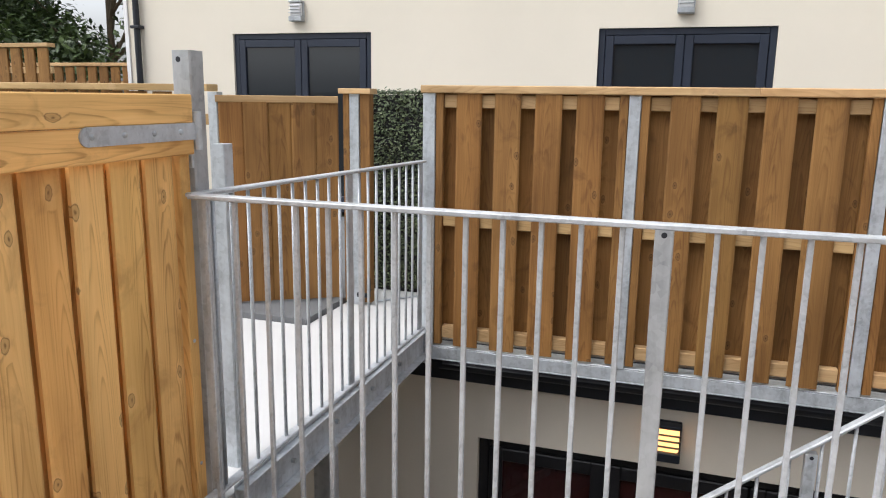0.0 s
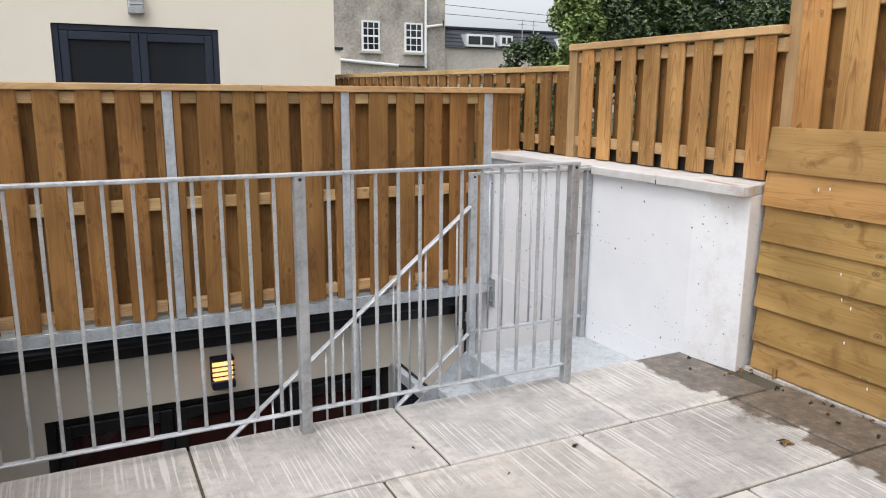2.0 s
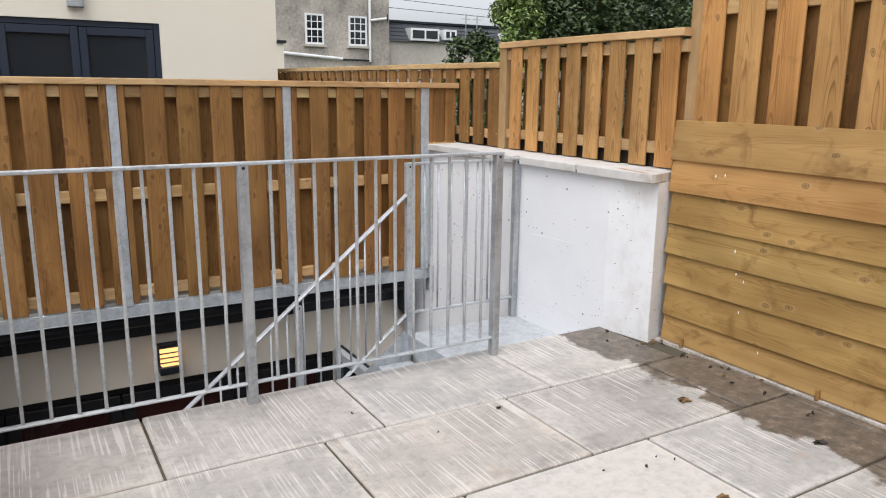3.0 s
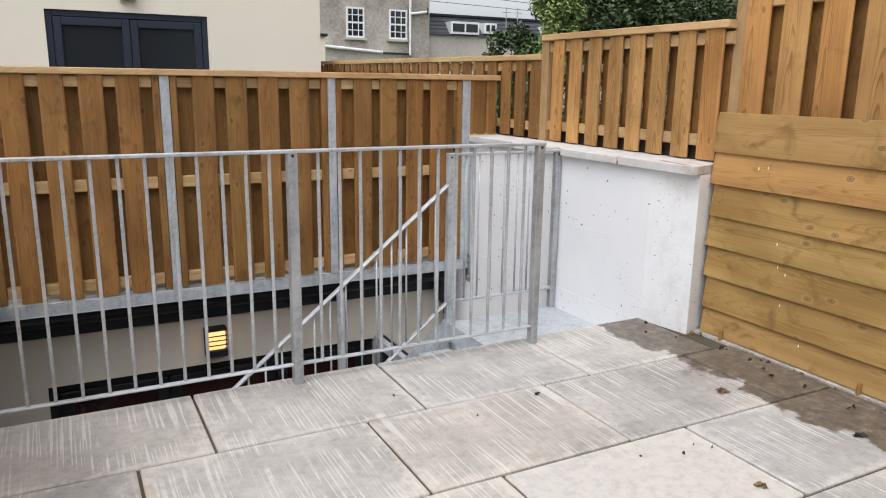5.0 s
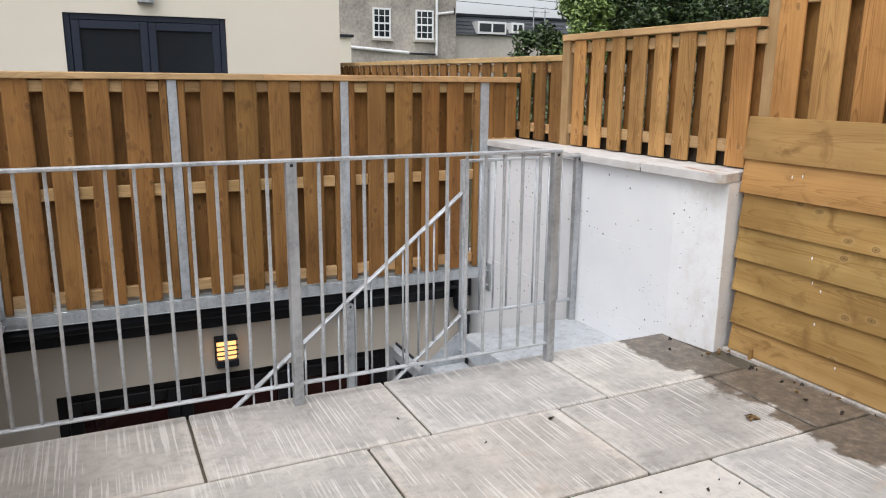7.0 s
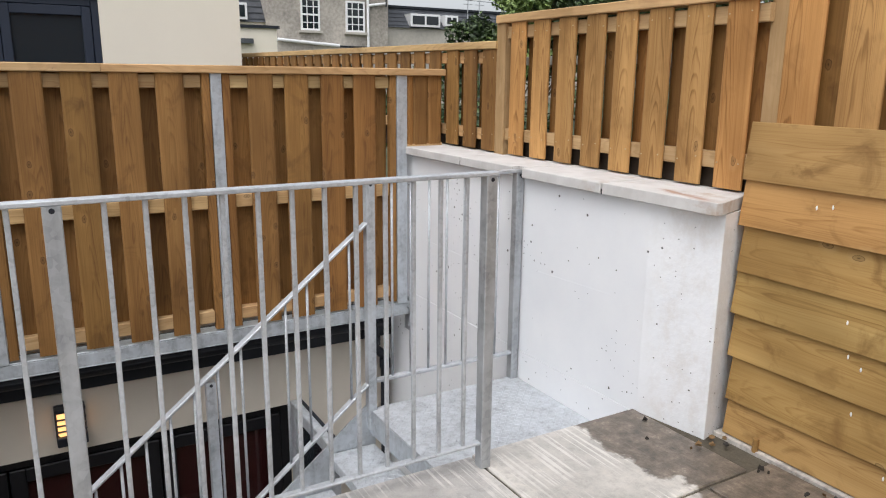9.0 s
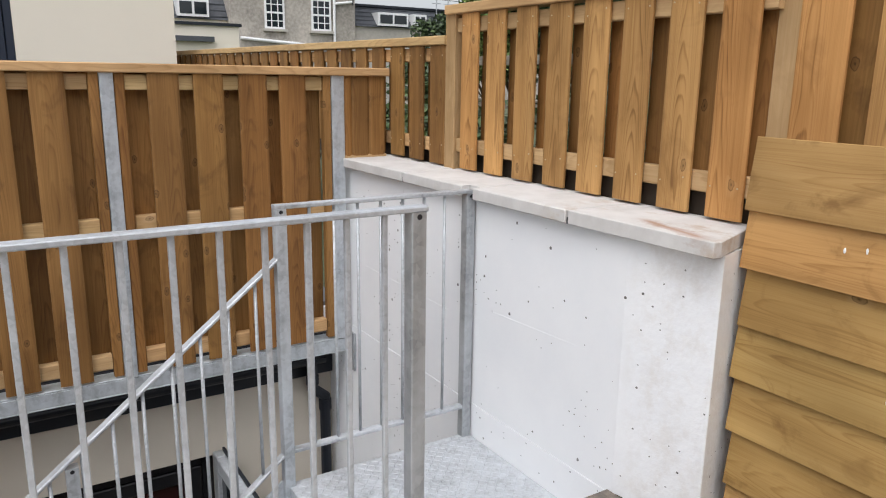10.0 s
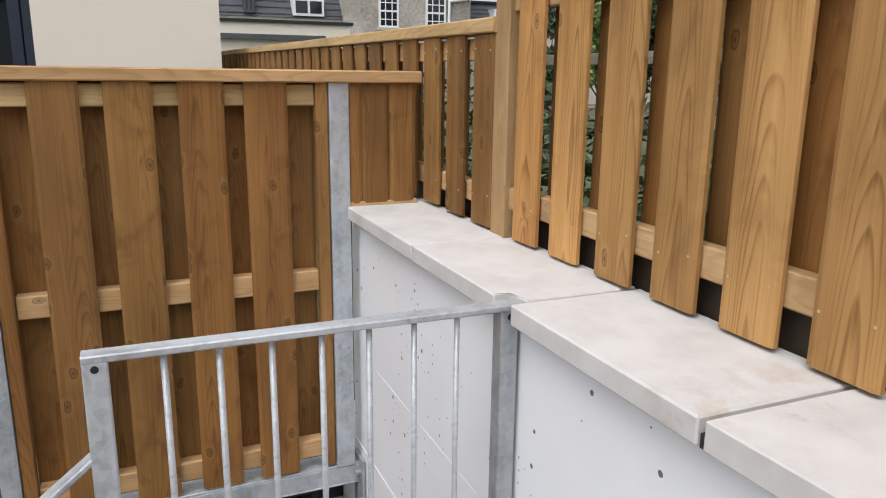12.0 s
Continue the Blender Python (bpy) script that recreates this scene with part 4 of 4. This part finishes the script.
gp = thing("gate_post", (0.1, 3.45, -0.1), "tall galvanised square gate post with bolted hinge", "post")
piece("tube", gp, 0.07, 0.07, 1.66, (0.107, 3.455, 0.728), STEEL_DARK, cham=0.005)
b = bmesh.new()
rod(b, (0.098, 3.419, 1.53), (0.098, 3.4215, 1.53), 0.009, 12)
part("bolt_hole", b, BLACK, gp)
part("hinge_plate", soft(boxes((0.085, 0.14, 3.409, 3.4195, 1.19, 1.37)), 0.003), STEEL, gp)
b = bmesh.new()
rod(b, (0.162, 3.415, 1.25), (0.162, 3.415, 1.37), 0.013, 10)
part("hinge_pin", b, STEEL, gp)
piece("angle", gp, 0.05, 0.006, 1.2, (0.165, 3.42, 0.5), STEEL)

gate = thing("timber_gate", (0.09, 2.8, 0.04), "honey-coloured timber gate standing open on its strap hinge", "gate")
GX, GY0, GY1 = 0.116, 1.95, 3.402
for z, h in ((1.378, 0.09), (1.283, 0.094)):
    piece("top_board", gate, h, 0.03, GY1 - GY0 - 0.005, (GX + 0.024, (GY0 + GY1) / 2, z), WOOD_GATE, (0, 90, 90))
y = GY1 - 0.05 - 0.066
while y > GY0 + 0.05:
    piece("board", gate, 0.121, 0.022, 1.24, (GX - 0.012, y, 0.645), WOOD_GATE, (0, jig(0.25), 90 + jig(1.5)), cham=0.01)
    piece("board", gate, 0.12, 0.02, 1.24, (GX - 0.05, y - 0.073, 0.645), WOOD_GATE, (0, 0, 90), cham=0.012)
    y -= 0.146
piece("stile", gate, 0.05, 0.045, 1.24, (GX - 0.005, GY1 - 0.024, 0.645), WOOD_GATE, (0, 0, 90))
piece("rail", gate, 0.1, 0.04, GY1 - GY0, (GX - 0.06, (GY0 + GY1) / 2, 0.3), WOOD_GATE, (0, 90, 90))
b = boxes((GX + 0.0395, GX + 0.0455, 2.955, 3.41, 1.283, 1.335))
rod(b, (GX + 0.0395, 2.957, 1.309), (GX + 0.0448, 2.957, 1.309), 0.0258, 16)
st = part("strap_hinge", b, STEEL_PALE, gate, "galvanised strap hinge")
for y in (2.97, 3.09, 3.21, 3.33):
    b = bmesh.new()
    bmesh.ops.create_uvsphere(b, u_segments=8, v_segments=5, radius=0.009, matrix=Matrix.Translation((GX + 0.0455, y, 1.309)))
    part("coach_bolt", b, STEEL_DARK, st)
for z in (0.18, 0.62):
    b = bmesh.new()
    bmesh.ops.create_uvsphere(b, u_segments=8, v_segments=5, radius=0.008, matrix=Matrix.Translation((GX + 0.014, 3.376, z)))
    part("screw", b, STEEL_DARK, gate)

# second gate across the walkway end
g2 = thing("walkway_gate", (-0.9, 5.75, 0.03), "brown boarded timber gate at the walkway end", "gate")
A, B = Vector((-1.235, 5.53, 0)), Vector((-0.585, 5.93, 0))
d = (B - A).normalized()
ang = math.degrees(math.atan2(d.y, d.x))
for i in range(5):
    c = A + (B - A) * ((i + 0.5) / 5)
    off = Vector((d.y, -d.x, 0)) * (0.01 if i % 2 else 0.0)
    piece("board", g2, 0.156, 0.02, 1.33, (c.x + off.x, c.y + off.y, 0.715), WOOD, (0, jig(0.1), ang), cham=0.012)
strut("cap", g2, 0.05, 0.045, (A.x - 0.02, A.y, 1.4), (B.x, B.y, 1.4), WOOD_PALE)
gp2 = thing("fence_post", (-0.47, 6.0, 0.0), "galvanised post cased in timber with a square cap", "post")
piece("tube", gp2, 0.07, 0.07, 1.44, (-0.475, 5.98, 0.72), STEEL)
piece("cheek", gp2, 0.045, 0.07, 1.43, (-0.536, 5.985, 0.735), WOOD)
piece("cheek", gp2, 0.07, 0.07, 1.43, (-0.4, 5.985, 0.735), WOOD)
piece("cap", gp2, 0.12, 0.035, 0.23, (-0.465, 5.985, 1.458), WOOD_PALE, (90, 0, 90))
part("latch", soft(boxes((-0.53, -0.49, 5.92, 5.944, 0.1, 0.2), (-0.46, -0.36, 5.925, 5.944, 0.06, 0.09), (-0.385, -0.36, 5.925, 5.944, 0.09, 0.2)), 0.004), BLACK, gp2, "black latch and drop bolt")
sc = thing("steel_strip", (-0.25, 6.2, 0.0), "bent galvanised steel strip lying on the walkway", "strip")
strut("leg", sc, 0.02, 0.01, (-0.36, 6.05, 0.008), (-0.12, 6.3, 0.008), STEEL)
strut("leg", sc, 0.02, 0.01, (-0.12, 6.3, 0.008), (-0.02, 6.12, 0.008), STEEL)


def leaf_cloud(name, count, place, size, mat, parent, label=""):
    """Many small folded leaves, each of four triangles, at the places that place() gives."""
    vs, fs = [], []
    for _ in range(count):
        c, n = place()
        a = Vector((random.gauss(0, 1), random.gauss(0, 1), random.gauss(0, 0.6))).normalized()
        b_ = a.cross(n).normalized() if a.cross(n).length > 1e-3 else Vector((1, 0, 0))
        s = size * random.uniform(0.6, 1.35)
        k = len(vs)
        lift = n * s * 0.18
        vs += [c - a * s, c + b_ * s * 0.5 + lift, c + a * s, c - b_ * s * 0.5 + lift]
        fs += [(k, k + 1, k + 2), (k, k + 2, k + 3)]
    me = bpy.data.meshes.new(name)
    me.from_pydata([tuple(v) for v in vs], [], fs)
    me.materials.append(mat)
    ob = new(name, me)
    ob.parent = parent
    ob.location = -base_of(parent)
    return tagged(ob, label)


hedge = thing("hedge_screen", (-0.25, 6.45, 0.0), "dark green clipped box hedge screen at the walkway end", "hedge")
# near-black box put inside the leaves as the hedge's inner shade
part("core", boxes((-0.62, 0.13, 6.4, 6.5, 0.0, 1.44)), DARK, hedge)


def on_hedge():
    if random.random() < 0.85:
        return Vector((random.uniform(-0.64, 0.15), 6.39 - abs(random.gauss(0, 0.015)), random.uniform(0.02, 1.45))), Vector((0, -1, 0.4)).normalized()
    return Vector((random.uniform(-0.64, 0.15), random.uniform(6.38, 6.5), 1.445 + abs(random.gauss(0, 0.012)))), Vector((0, -0.4, 1)).normalized()


leaf_cloud("leaves", 9000, on_hedge, 0.013, BOX_LEAF, hedge)

TREES = (
    (14.8, 19.6, 4.7, 1.05, 9000, LEAF_LIGHT, "bright green leafy garden tree"),
    (16.6, 20.6, 5.4, 1.7, 15000, LEAF, "dark green garden tree behind the fences"),
    (13.8, 20.5, 3.2, 1.1, 6000, LEAF, "low dark leafy garden tree by the terrace"),
    (20.0, 21.2, 6.2, 2.2, 20000, LEAF, "dark green garden tree behind the fences"),
    (22.0, 20.2, 6.4, 2.2, 18000, LEAF, "dark green garden tree behind the fences"),
    (18.6, 20.5, 6.6, 3.0, 22000, LEAF, "dark green garden tree behind the fences"),
    (23.0, 17.5, 6.8, 3.2, 18000, LEAF, "dark green garden tree behind the fences"),
    (26.0, 14.5, 6.8, 3.2, 14000, LEAF, "dark green garden tree behind the fences"),
    (-10.5, 15.0, 6.5, 3.0, 20000, LEAF, "dark leafy tree beyond the cream house"),
    (-14.5, 15.0, 7.0, 3.2, 16000, LEAF, "dark leafy tree beyond the cream house"),
)
# ---- trees and shrubs ----
def tree(x, y, h, spread, count, mat, words, leaf=0.085, low=0.3, ground=-0.08):
    t = thing("tree", (x, y, ground), words, "tree", "garden trees")
    b = bmesh.new()
    top = Vector((x + jig(0.3), y + jig(0.3), ground + h * 0.62))
    rod(b, (x, y, ground), top, 0.05 * h ** 0.8 * 0.55, 9, 0.02 * h ** 0.8 * 0.55)
    clumps = []
    for i in range(26):
        a, f = random.uniform(0, math.tau), random.random()
        z = ground + h * (low + (0.97 - low) * f)
        r = spread * math.sin(math.pi * (0.18 + 0.78 * f)) ** 0.7 * random.uniform(0.45, 1.0)
        c = Vector((x + r * math.cos(a), y + r * math.sin(a), z))
        root = Vector((x, y, ground)).lerp(top, min(1.0, max(0.25, f * 0.9)))
        rod(b, root, root.lerp(c, 0.85), 0.035 * h ** 0.5 * 0.5, 5, 0.008)
        clumps.append((c, spread * random.uniform(0.22, 0.42)))
    part("trunk", b, BARK, t)

    def place():
        c, r = random.choice(clumps)
        n = Vector((random.gauss(0, 1), random.gauss(0, 1), random.gauss(0.3, 1))).normalized()
        return c + n * r * random.random() ** 0.4 * Vector((1, 1, 0.75)).length / 1.6, (n + Vector((0, 0, 0.8))).normalized()

    leaf_cloud("crown", count, place, leaf, mat, t)
    return t


for row in TREES:
    tree(*row)


def shrub(x, y, h, r, count, mat, words):
    t = thing("shrub", (x, y, -0.08), words, "shrub", "garden shrubs")
    b = bmesh.new()
    tips = []
    for i in range(9):
        a = random.uniform(0, math.tau)
        tip = Vector((x + r * math.cos(a) * random.uniform(0.2, 0.8), y + r * math.sin(a) * random.uniform(0.2, 0.8), h * random.uniform(0.4, 0.95)))
        rod(b, (x + jig(0.1), y + jig(0.1), -0.08), tip, 0.02, 5, 0.006)
        tips.append(tip)
    part("stems", b, BARK, t)

    def place():
        n = Vector((random.gauss(0, 1), random.gauss(0, 1), random.gauss(0, 1))).normalized()
        return random.choice(tips) + n * r * 0.45 * random.random() ** 0.5, (n + Vector((0, 0, 0.5))).normalized()

    leaf_cloud("leaves", count, place, 0.05, mat, t)


for i in range(9):
    shrub(5.2 + random.uniform(0, 0.7), 3.3 + i * 0.95, random.uniform(1.25, 1.7), 0.75, 900, LEAF, "leafy green shrub behind the timber fence")
GREYWOOD = wood("weathered_grey_timber", (0.3, 0.28, 0.25), (0.25, 0.23, 0.2), (0.15, 0.135, 0.115))
nf = thing("neighbour_rail", (6.6, 6.0, -0.08), "weathered grey post and rail fence in the next garden", "fence")
for y in (3.0, 5.0, 7.0, 9.0):
    piece("post", nf, 0.09, 0.09, 1.75, (6.6, y, 0.795), GREYWOOD)
for z in (0.7, 1.2, 1.62):
    piece("rail", nf, 0.09, 0.03, 8.0, (6.55, 5.8, z), GREYWOOD, (0, 90, 90))

# ---- far houses ----
HY = 39.0


def sash(parent, x0, x1, z0, z1, y, cols, rows, white=True):
    m = WHITE
    f = part("window", boxes((x0, x0 + 0.09, y - 0.1, y - 0.002, z0, z1), (x1 - 0.09, x1, y - 0.1, y - 0.002, z0, z1), (x0 + 0.09, x1 - 0.09, y - 0.1, y - 0.002, z1 - 0.09, z1), (x0 + 0.09, x1 - 0.09, y - 0.1, y - 0.002, z0, z0 + 0.1)), m, parent, "white sash window")
    b = bmesh.new()
    for i in range(1, cols):
        xx = x0 + (x1 - x0) * i / cols
        box(b, xx - 0.022, xx + 0.022, y - 0.085, y - 0.02, z0 + 0.1, z1 - 0.09)
    for i in range(1, rows):
        zz = z0 + (z1 - z0) * i / rows
        w = 0.045 if i * 2 == rows else 0.022
        box(b, x0 + 0.09, x1 - 0.09, y - 0.086, y - 0.021, zz - w, zz + w)
    part("glazing_bar", b, m, f)
    part("pane", boxes((x0 + 0.085, x1 - 0.085, y - 0.06, y - 0.05, z0 + 0.09, z1 - 0.085)), PANE, f)
    part("sill", boxes((x0 - 0.1, x1 + 0.1, y - 0.2, y - 0.001, z0 - 0.12, z0 - 0.003)), HOUSE_PALE, f)


h1 = thing("grey_house", (16.6, HY + 4, -0.08), "stained grey rendered house with white sash windows", "house")
part("wall", boxes((13.25, 19.92, HY, HY + 8, -0.08, 9.6)), HOUSE, h1)
part("roof", boxes((13.0, 20.1, HY - 0.2, HY + 8.2, 9.6, 9.9)), SLATE, h1)
for x0, x1 in ((14.93, 15.96), (17.42, 18.5)):
    sash(h1, x0, x1, 3.72, 5.3, HY, 3, 4)
b = bmesh.new()
rod(b, (18.68, HY - 0.1, 2.9), (18.68, HY - 0.1, 9.6), 0.075, 8), rod(b, (18.7, HY - 0.1, 5.12), (19.75, HY - 0.1, 5.27), 0.07, 8)
part("soil_pipe", b, WHITE, h1)
b = bmesh.new()
rod(b, (13.65, HY - 0.12, 3.22), (17.0, HY - 0.12, 3.0), 0.085, 8)
part("waste_pipe", b, WHITE, h1, "pale sloping pipe")
b = bmesh.new()
rod(b, (17.0, HY - 0.1, 2.97), (18.65, HY - 0.1, 2.95), 0.05, 6)
part("waste_pipe", b, BLACK, h1)
part("aerial", boxes((19.7, 19.75, HY - 0.2, HY - 0.15, 5.1, 5.5)), BLACK, h1)


def terrace(x0, x1, zw, zr, yard_wall, words, wins, y=HY + 0.6):
    t = thing("terraced_house", ((x0 + x1) / 2, y + 3, -0.08), words, "house", "terraced houses")
    part("wall", boxes((x0, x1, y, y + 6, -0.08, zw)), yard_wall, t)
    b = bmesh.new()
    pts = [(y - 0.15, zw), (y + 0.9, zr), (y + 6, zr), (y + 6, zw)]
    va, vb = [b.verts.new((x0, *p)) for p in pts], [b.verts.new((x1, *p)) for p in pts]
    b.faces.new(va), b.faces.new(vb[::-1])
    for i in range(4):
        j = (i + 1) % 4
        b.faces.new((va[i], va[j], vb[j], vb[i]))
    roof = part("roof", b, SLATE, t, "dark slate mansard")
    n = 5
    for i in range(n):
        f = (i + 0.5) / n
        part("slate_course", boxes((x0, x1, y - 0.2 + 1.05 * f, y - 0.13 + 1.05 * f, zw + (zr - zw) * f - 0.02, zw + (zr - zw) * f + 0.02)), SLATE, roof)
    part("ridge", boxes((x0 - 0.05, x1 + 0.05, y + 0.75, y + 1.1, zr, zr + 0.12)), BLACK, roof)
    for a, b_, z0, z1, style in wins:
        w = part("dormer", boxes((a, b_, y - 0.25, y + 0.8, z0, z1)), WHITE if style else SLATE, t)
        m = (a + b_) / 2
        for u, v in ((a + 0.12, m - 0.06), (m + 0.06, b_ - 0.12)):
            part("pane", boxes((u, v, y - 0.27, y - 0.251, z0 + 0.12, z1 - 0.12)), PANE, w)
    return t


terrace(19.92, 34.6, 4.12, 5.25, HOUSE_PALE, "low grey terrace with a slate mansard and white dormers", ((21.5, 23.4, 4.2, 4.9, 1), (23.75, 24.6, 4.3, 4.9, 1), (28.1, 29.2, 4.2, 4.9, 1)))
terrace(2.0, 13.25, 4.05, 5.6, CREAM, "cream walled terrace with a dark slate mansard", ((10.8, 12.3, 4.15, 4.95, 1), (8.5, 9.0, 4.2, 5.2, 0), (4.0, 5.5, 4.15, 4.95, 1)))
ann = thing("garden_annexe", (10.5, 35, -0.08), "cream rendered annexe with a dark coping", "house")
part("wall", boxes((4.0, 11.9, 33.5, 37, -0.08, 3.4)), CREAM, ann)
part("coping", boxes((3.9, 12.0, 33.4, 37.1, 3.4, 3.52)), BLACK, ann)
part("ledge", boxes((4.0, 10.8, 33.25, 33.49, 2.75, 2.95)), SLATE, ann)
wires = thing("overhead_wires", (19.5, 39.4, 5.6), "thin black overhead cables leaving the grey house", "cable")
for z0, z1 in ((5.95, 5.8), (6.45, 6.2)):
    b = bmesh.new()
    rod(b, (19.4, 39.4, z0), (34, 41, z1), 0.016, 5)
    part("wire", b, BLACK, wires)
mast = thing("aerial_mast", (25.4, 39.5, 5.2), "thin grey television aerial masts on the terrace", "aerial")
for xx in (25.4, 26.2):
    b = bmesh.new()
    rod(b, (xx, 39.6, 4.2), (xx, 39.6, 5.9), 0.03, 6), rod(b, (xx - 0.3, 39.6, 5.6), (xx + 0.3, 39.6, 5.6), 0.02, 5)
    part("mast", b, STEEL_DARK, mast)

# ---- coping slabs ----
copings = [(5.64, 4.868), (4.855, 4.257), (4.243, 3.652)]
for a, b_ in copings:
    bm = bmesh.new()
    pts = [(3.784, b_), (4.135, b_), (4.135, a), (3.784, a)]
    if b_ == 4.257:
        pts = [(3.784, 4.325), (3.828, 4.325), (3.831, b_), (4.135, b_), (4.135, a), (3.784, a)]
    prism(bm, pts, 0.94, 0.99)
    tagged(part("coping_stone", soft(bm, 0.004), COPING, white_wall))
for y in (4.862, 4.25, 3.645):
    part("joint", boxes((3.792, 4.13, y - 0.0062, y + 0.0062, 0.938, 0.962)), DARK, white_wall)
bm = bmesh.new()
prism(bm, [(3.8, 3.022), (3.834, 3.02), (4.138, 3.13), (4.138, 3.638), (3.785, 3.638)], 0.94, 0.99)
part("coping_stone", soft(bm, 0.0025), COPING, white_wall, "coping stone stained with rust-brown dirt")

# ---- litter on the paving ----
DRY = plain("dry_leaf", (0.2, 0.12, 0.05), 0.8)
DARKLEAF = plain("rotten_leaf", (0.03, 0.025, 0.02), 0.7)


def litter(x, y, s, mat, words, n=3):
    b = bmesh.new()
    for i in range(n):
        a = random.uniform(0, math.tau)
        c = Vector((x + jig(s * 0.5), y + jig(s * 0.5), 0.006))
        u, v = Vector((math.cos(a), math.sin(a), jig(0.3))) * s, Vector((-math.sin(a), math.cos(a), jig(0.4))) * s * 0.4
        q = [b.verts.new(p + Vector((0, 0, h))) for p, h in ((c - u, 0.002), (c + v, 0.012), (c + u, 0.004), (c - v, 0.001))]
        b.faces.new(q[:3]), b.faces.new((q[0], q[2], q[3]))
        q2 = [b.verts.new(w.co - Vector((0, 0, 0.003))) for w in q]
        b.faces.new(q2[2::-1]), b.faces.new((q2[3], q2[2], q2[0]))
    tagged(part("dead_leaf", b, mat), words, "leaf", "litter on the paving")


litter(2.572, 2.695, 0.018, DARKLEAF, "small rotten dark leaf on the paving")
litter(3.395, 2.332, 0.03, DRY, "crumpled dry brown leaf on the paving", 5)
litter(3.55, 1.745, 0.025, DARKLEAF, "rotten dark leaf on damp paving")
litter(2.85, 1.65, 0.02, DRY, "dry pale leaf scraps on the paving", 4)
for x, y in ((2.597, 2.008), (2.768, 1.955), (2.903, 1.934), (2.86, 1.99), (1.95, 2.95), (2.2, 2.6)):
    litter(x, y, 0.008, DARKLEAF, "tiny dark crumb of leaf on the paving", 1)
for x, y in ((3.9, 3.02), (3.94, 2.98), (3.8, 3.0), (3.85, 2.97)):
    litter(x, y, 0.014, DRY, "dry brown leaf scrap at the wall foot", 2)
for i in range(18):
    y = random.uniform(1.9, 3.3)
    x = (3.93 if y < 3.03 else 3.8) - abs(random.gauss(0, 0.09))
    litter(x, y, random.uniform(0.006, 0.017), random.choice((DRY, DARKLEAF, DARKLEAF)), "brown leaf and soil crumb on the damp paving", 2)
structure("cement_fillet", boxes((3.955, 4.12, -2.6, 3.06, -0.07, 0.004)), CEMENT, "pale cement strip along the fence foot", "trim")

# ---- paving flags ----
pav = structure("pavement", boxes((-2.2, 3.953, -2.7, PY0 + 0.0, -0.075, -0.012)), mineral("joint_mortar", (0.09, 0.077, 0.055), 0.5, 120, 5, 0.95, 0.4), "grey concrete paving flags with mortar joints", "paving")
rows_y = [3.388, 2.777, 2.142, 1.54, 0.93, 0.32, -0.29, -0.9, -1.51, -2.12, -2.7]
FLAGS = {}
for r in range(len(rows_y) - 1):
    y1, y0 = rows_y[r], rows_y[r + 1]
    x = (0.2 if r % 2 == 0 else -0.09) - 0.92 * 2
    col = 0
    while x < 3.9:
        a, c = max(x, -2.2), min(x + 0.92, 3.83 if r == 0 else 3.95)
        top = 3.4 if r == 0 and a > 2.9 else y1
        w, h = c - a - 0.013, top - y0 - 0.014
        if w > 0.05 and not (r == 0 and c < 0.2):
            chalky = (r, col) in ((2, 4), (2, 2), (3, 4), (4, 5), (5, 2), (3, 2))
            key = (round(w, 3), round(h, 3), chalky)
            if key not in FLAGS:
                bm = bmesh.new()
                box(bm, -w / 2, w / 2, -h / 2, h / 2, -0.045, 0.0)
                FLAGS[key] = mesh_of("flag", soft(bm, 0.005), PAVING_CHALK if chalky else PAVING)
            ob = new("paving_slab", FLAGS[key])
            ob.parent = pav
            ob.location = ((a + c) / 2, (y0 + top) / 2, random.uniform(-0.0015, 0.0015))
        x += 0.92
        col += 1
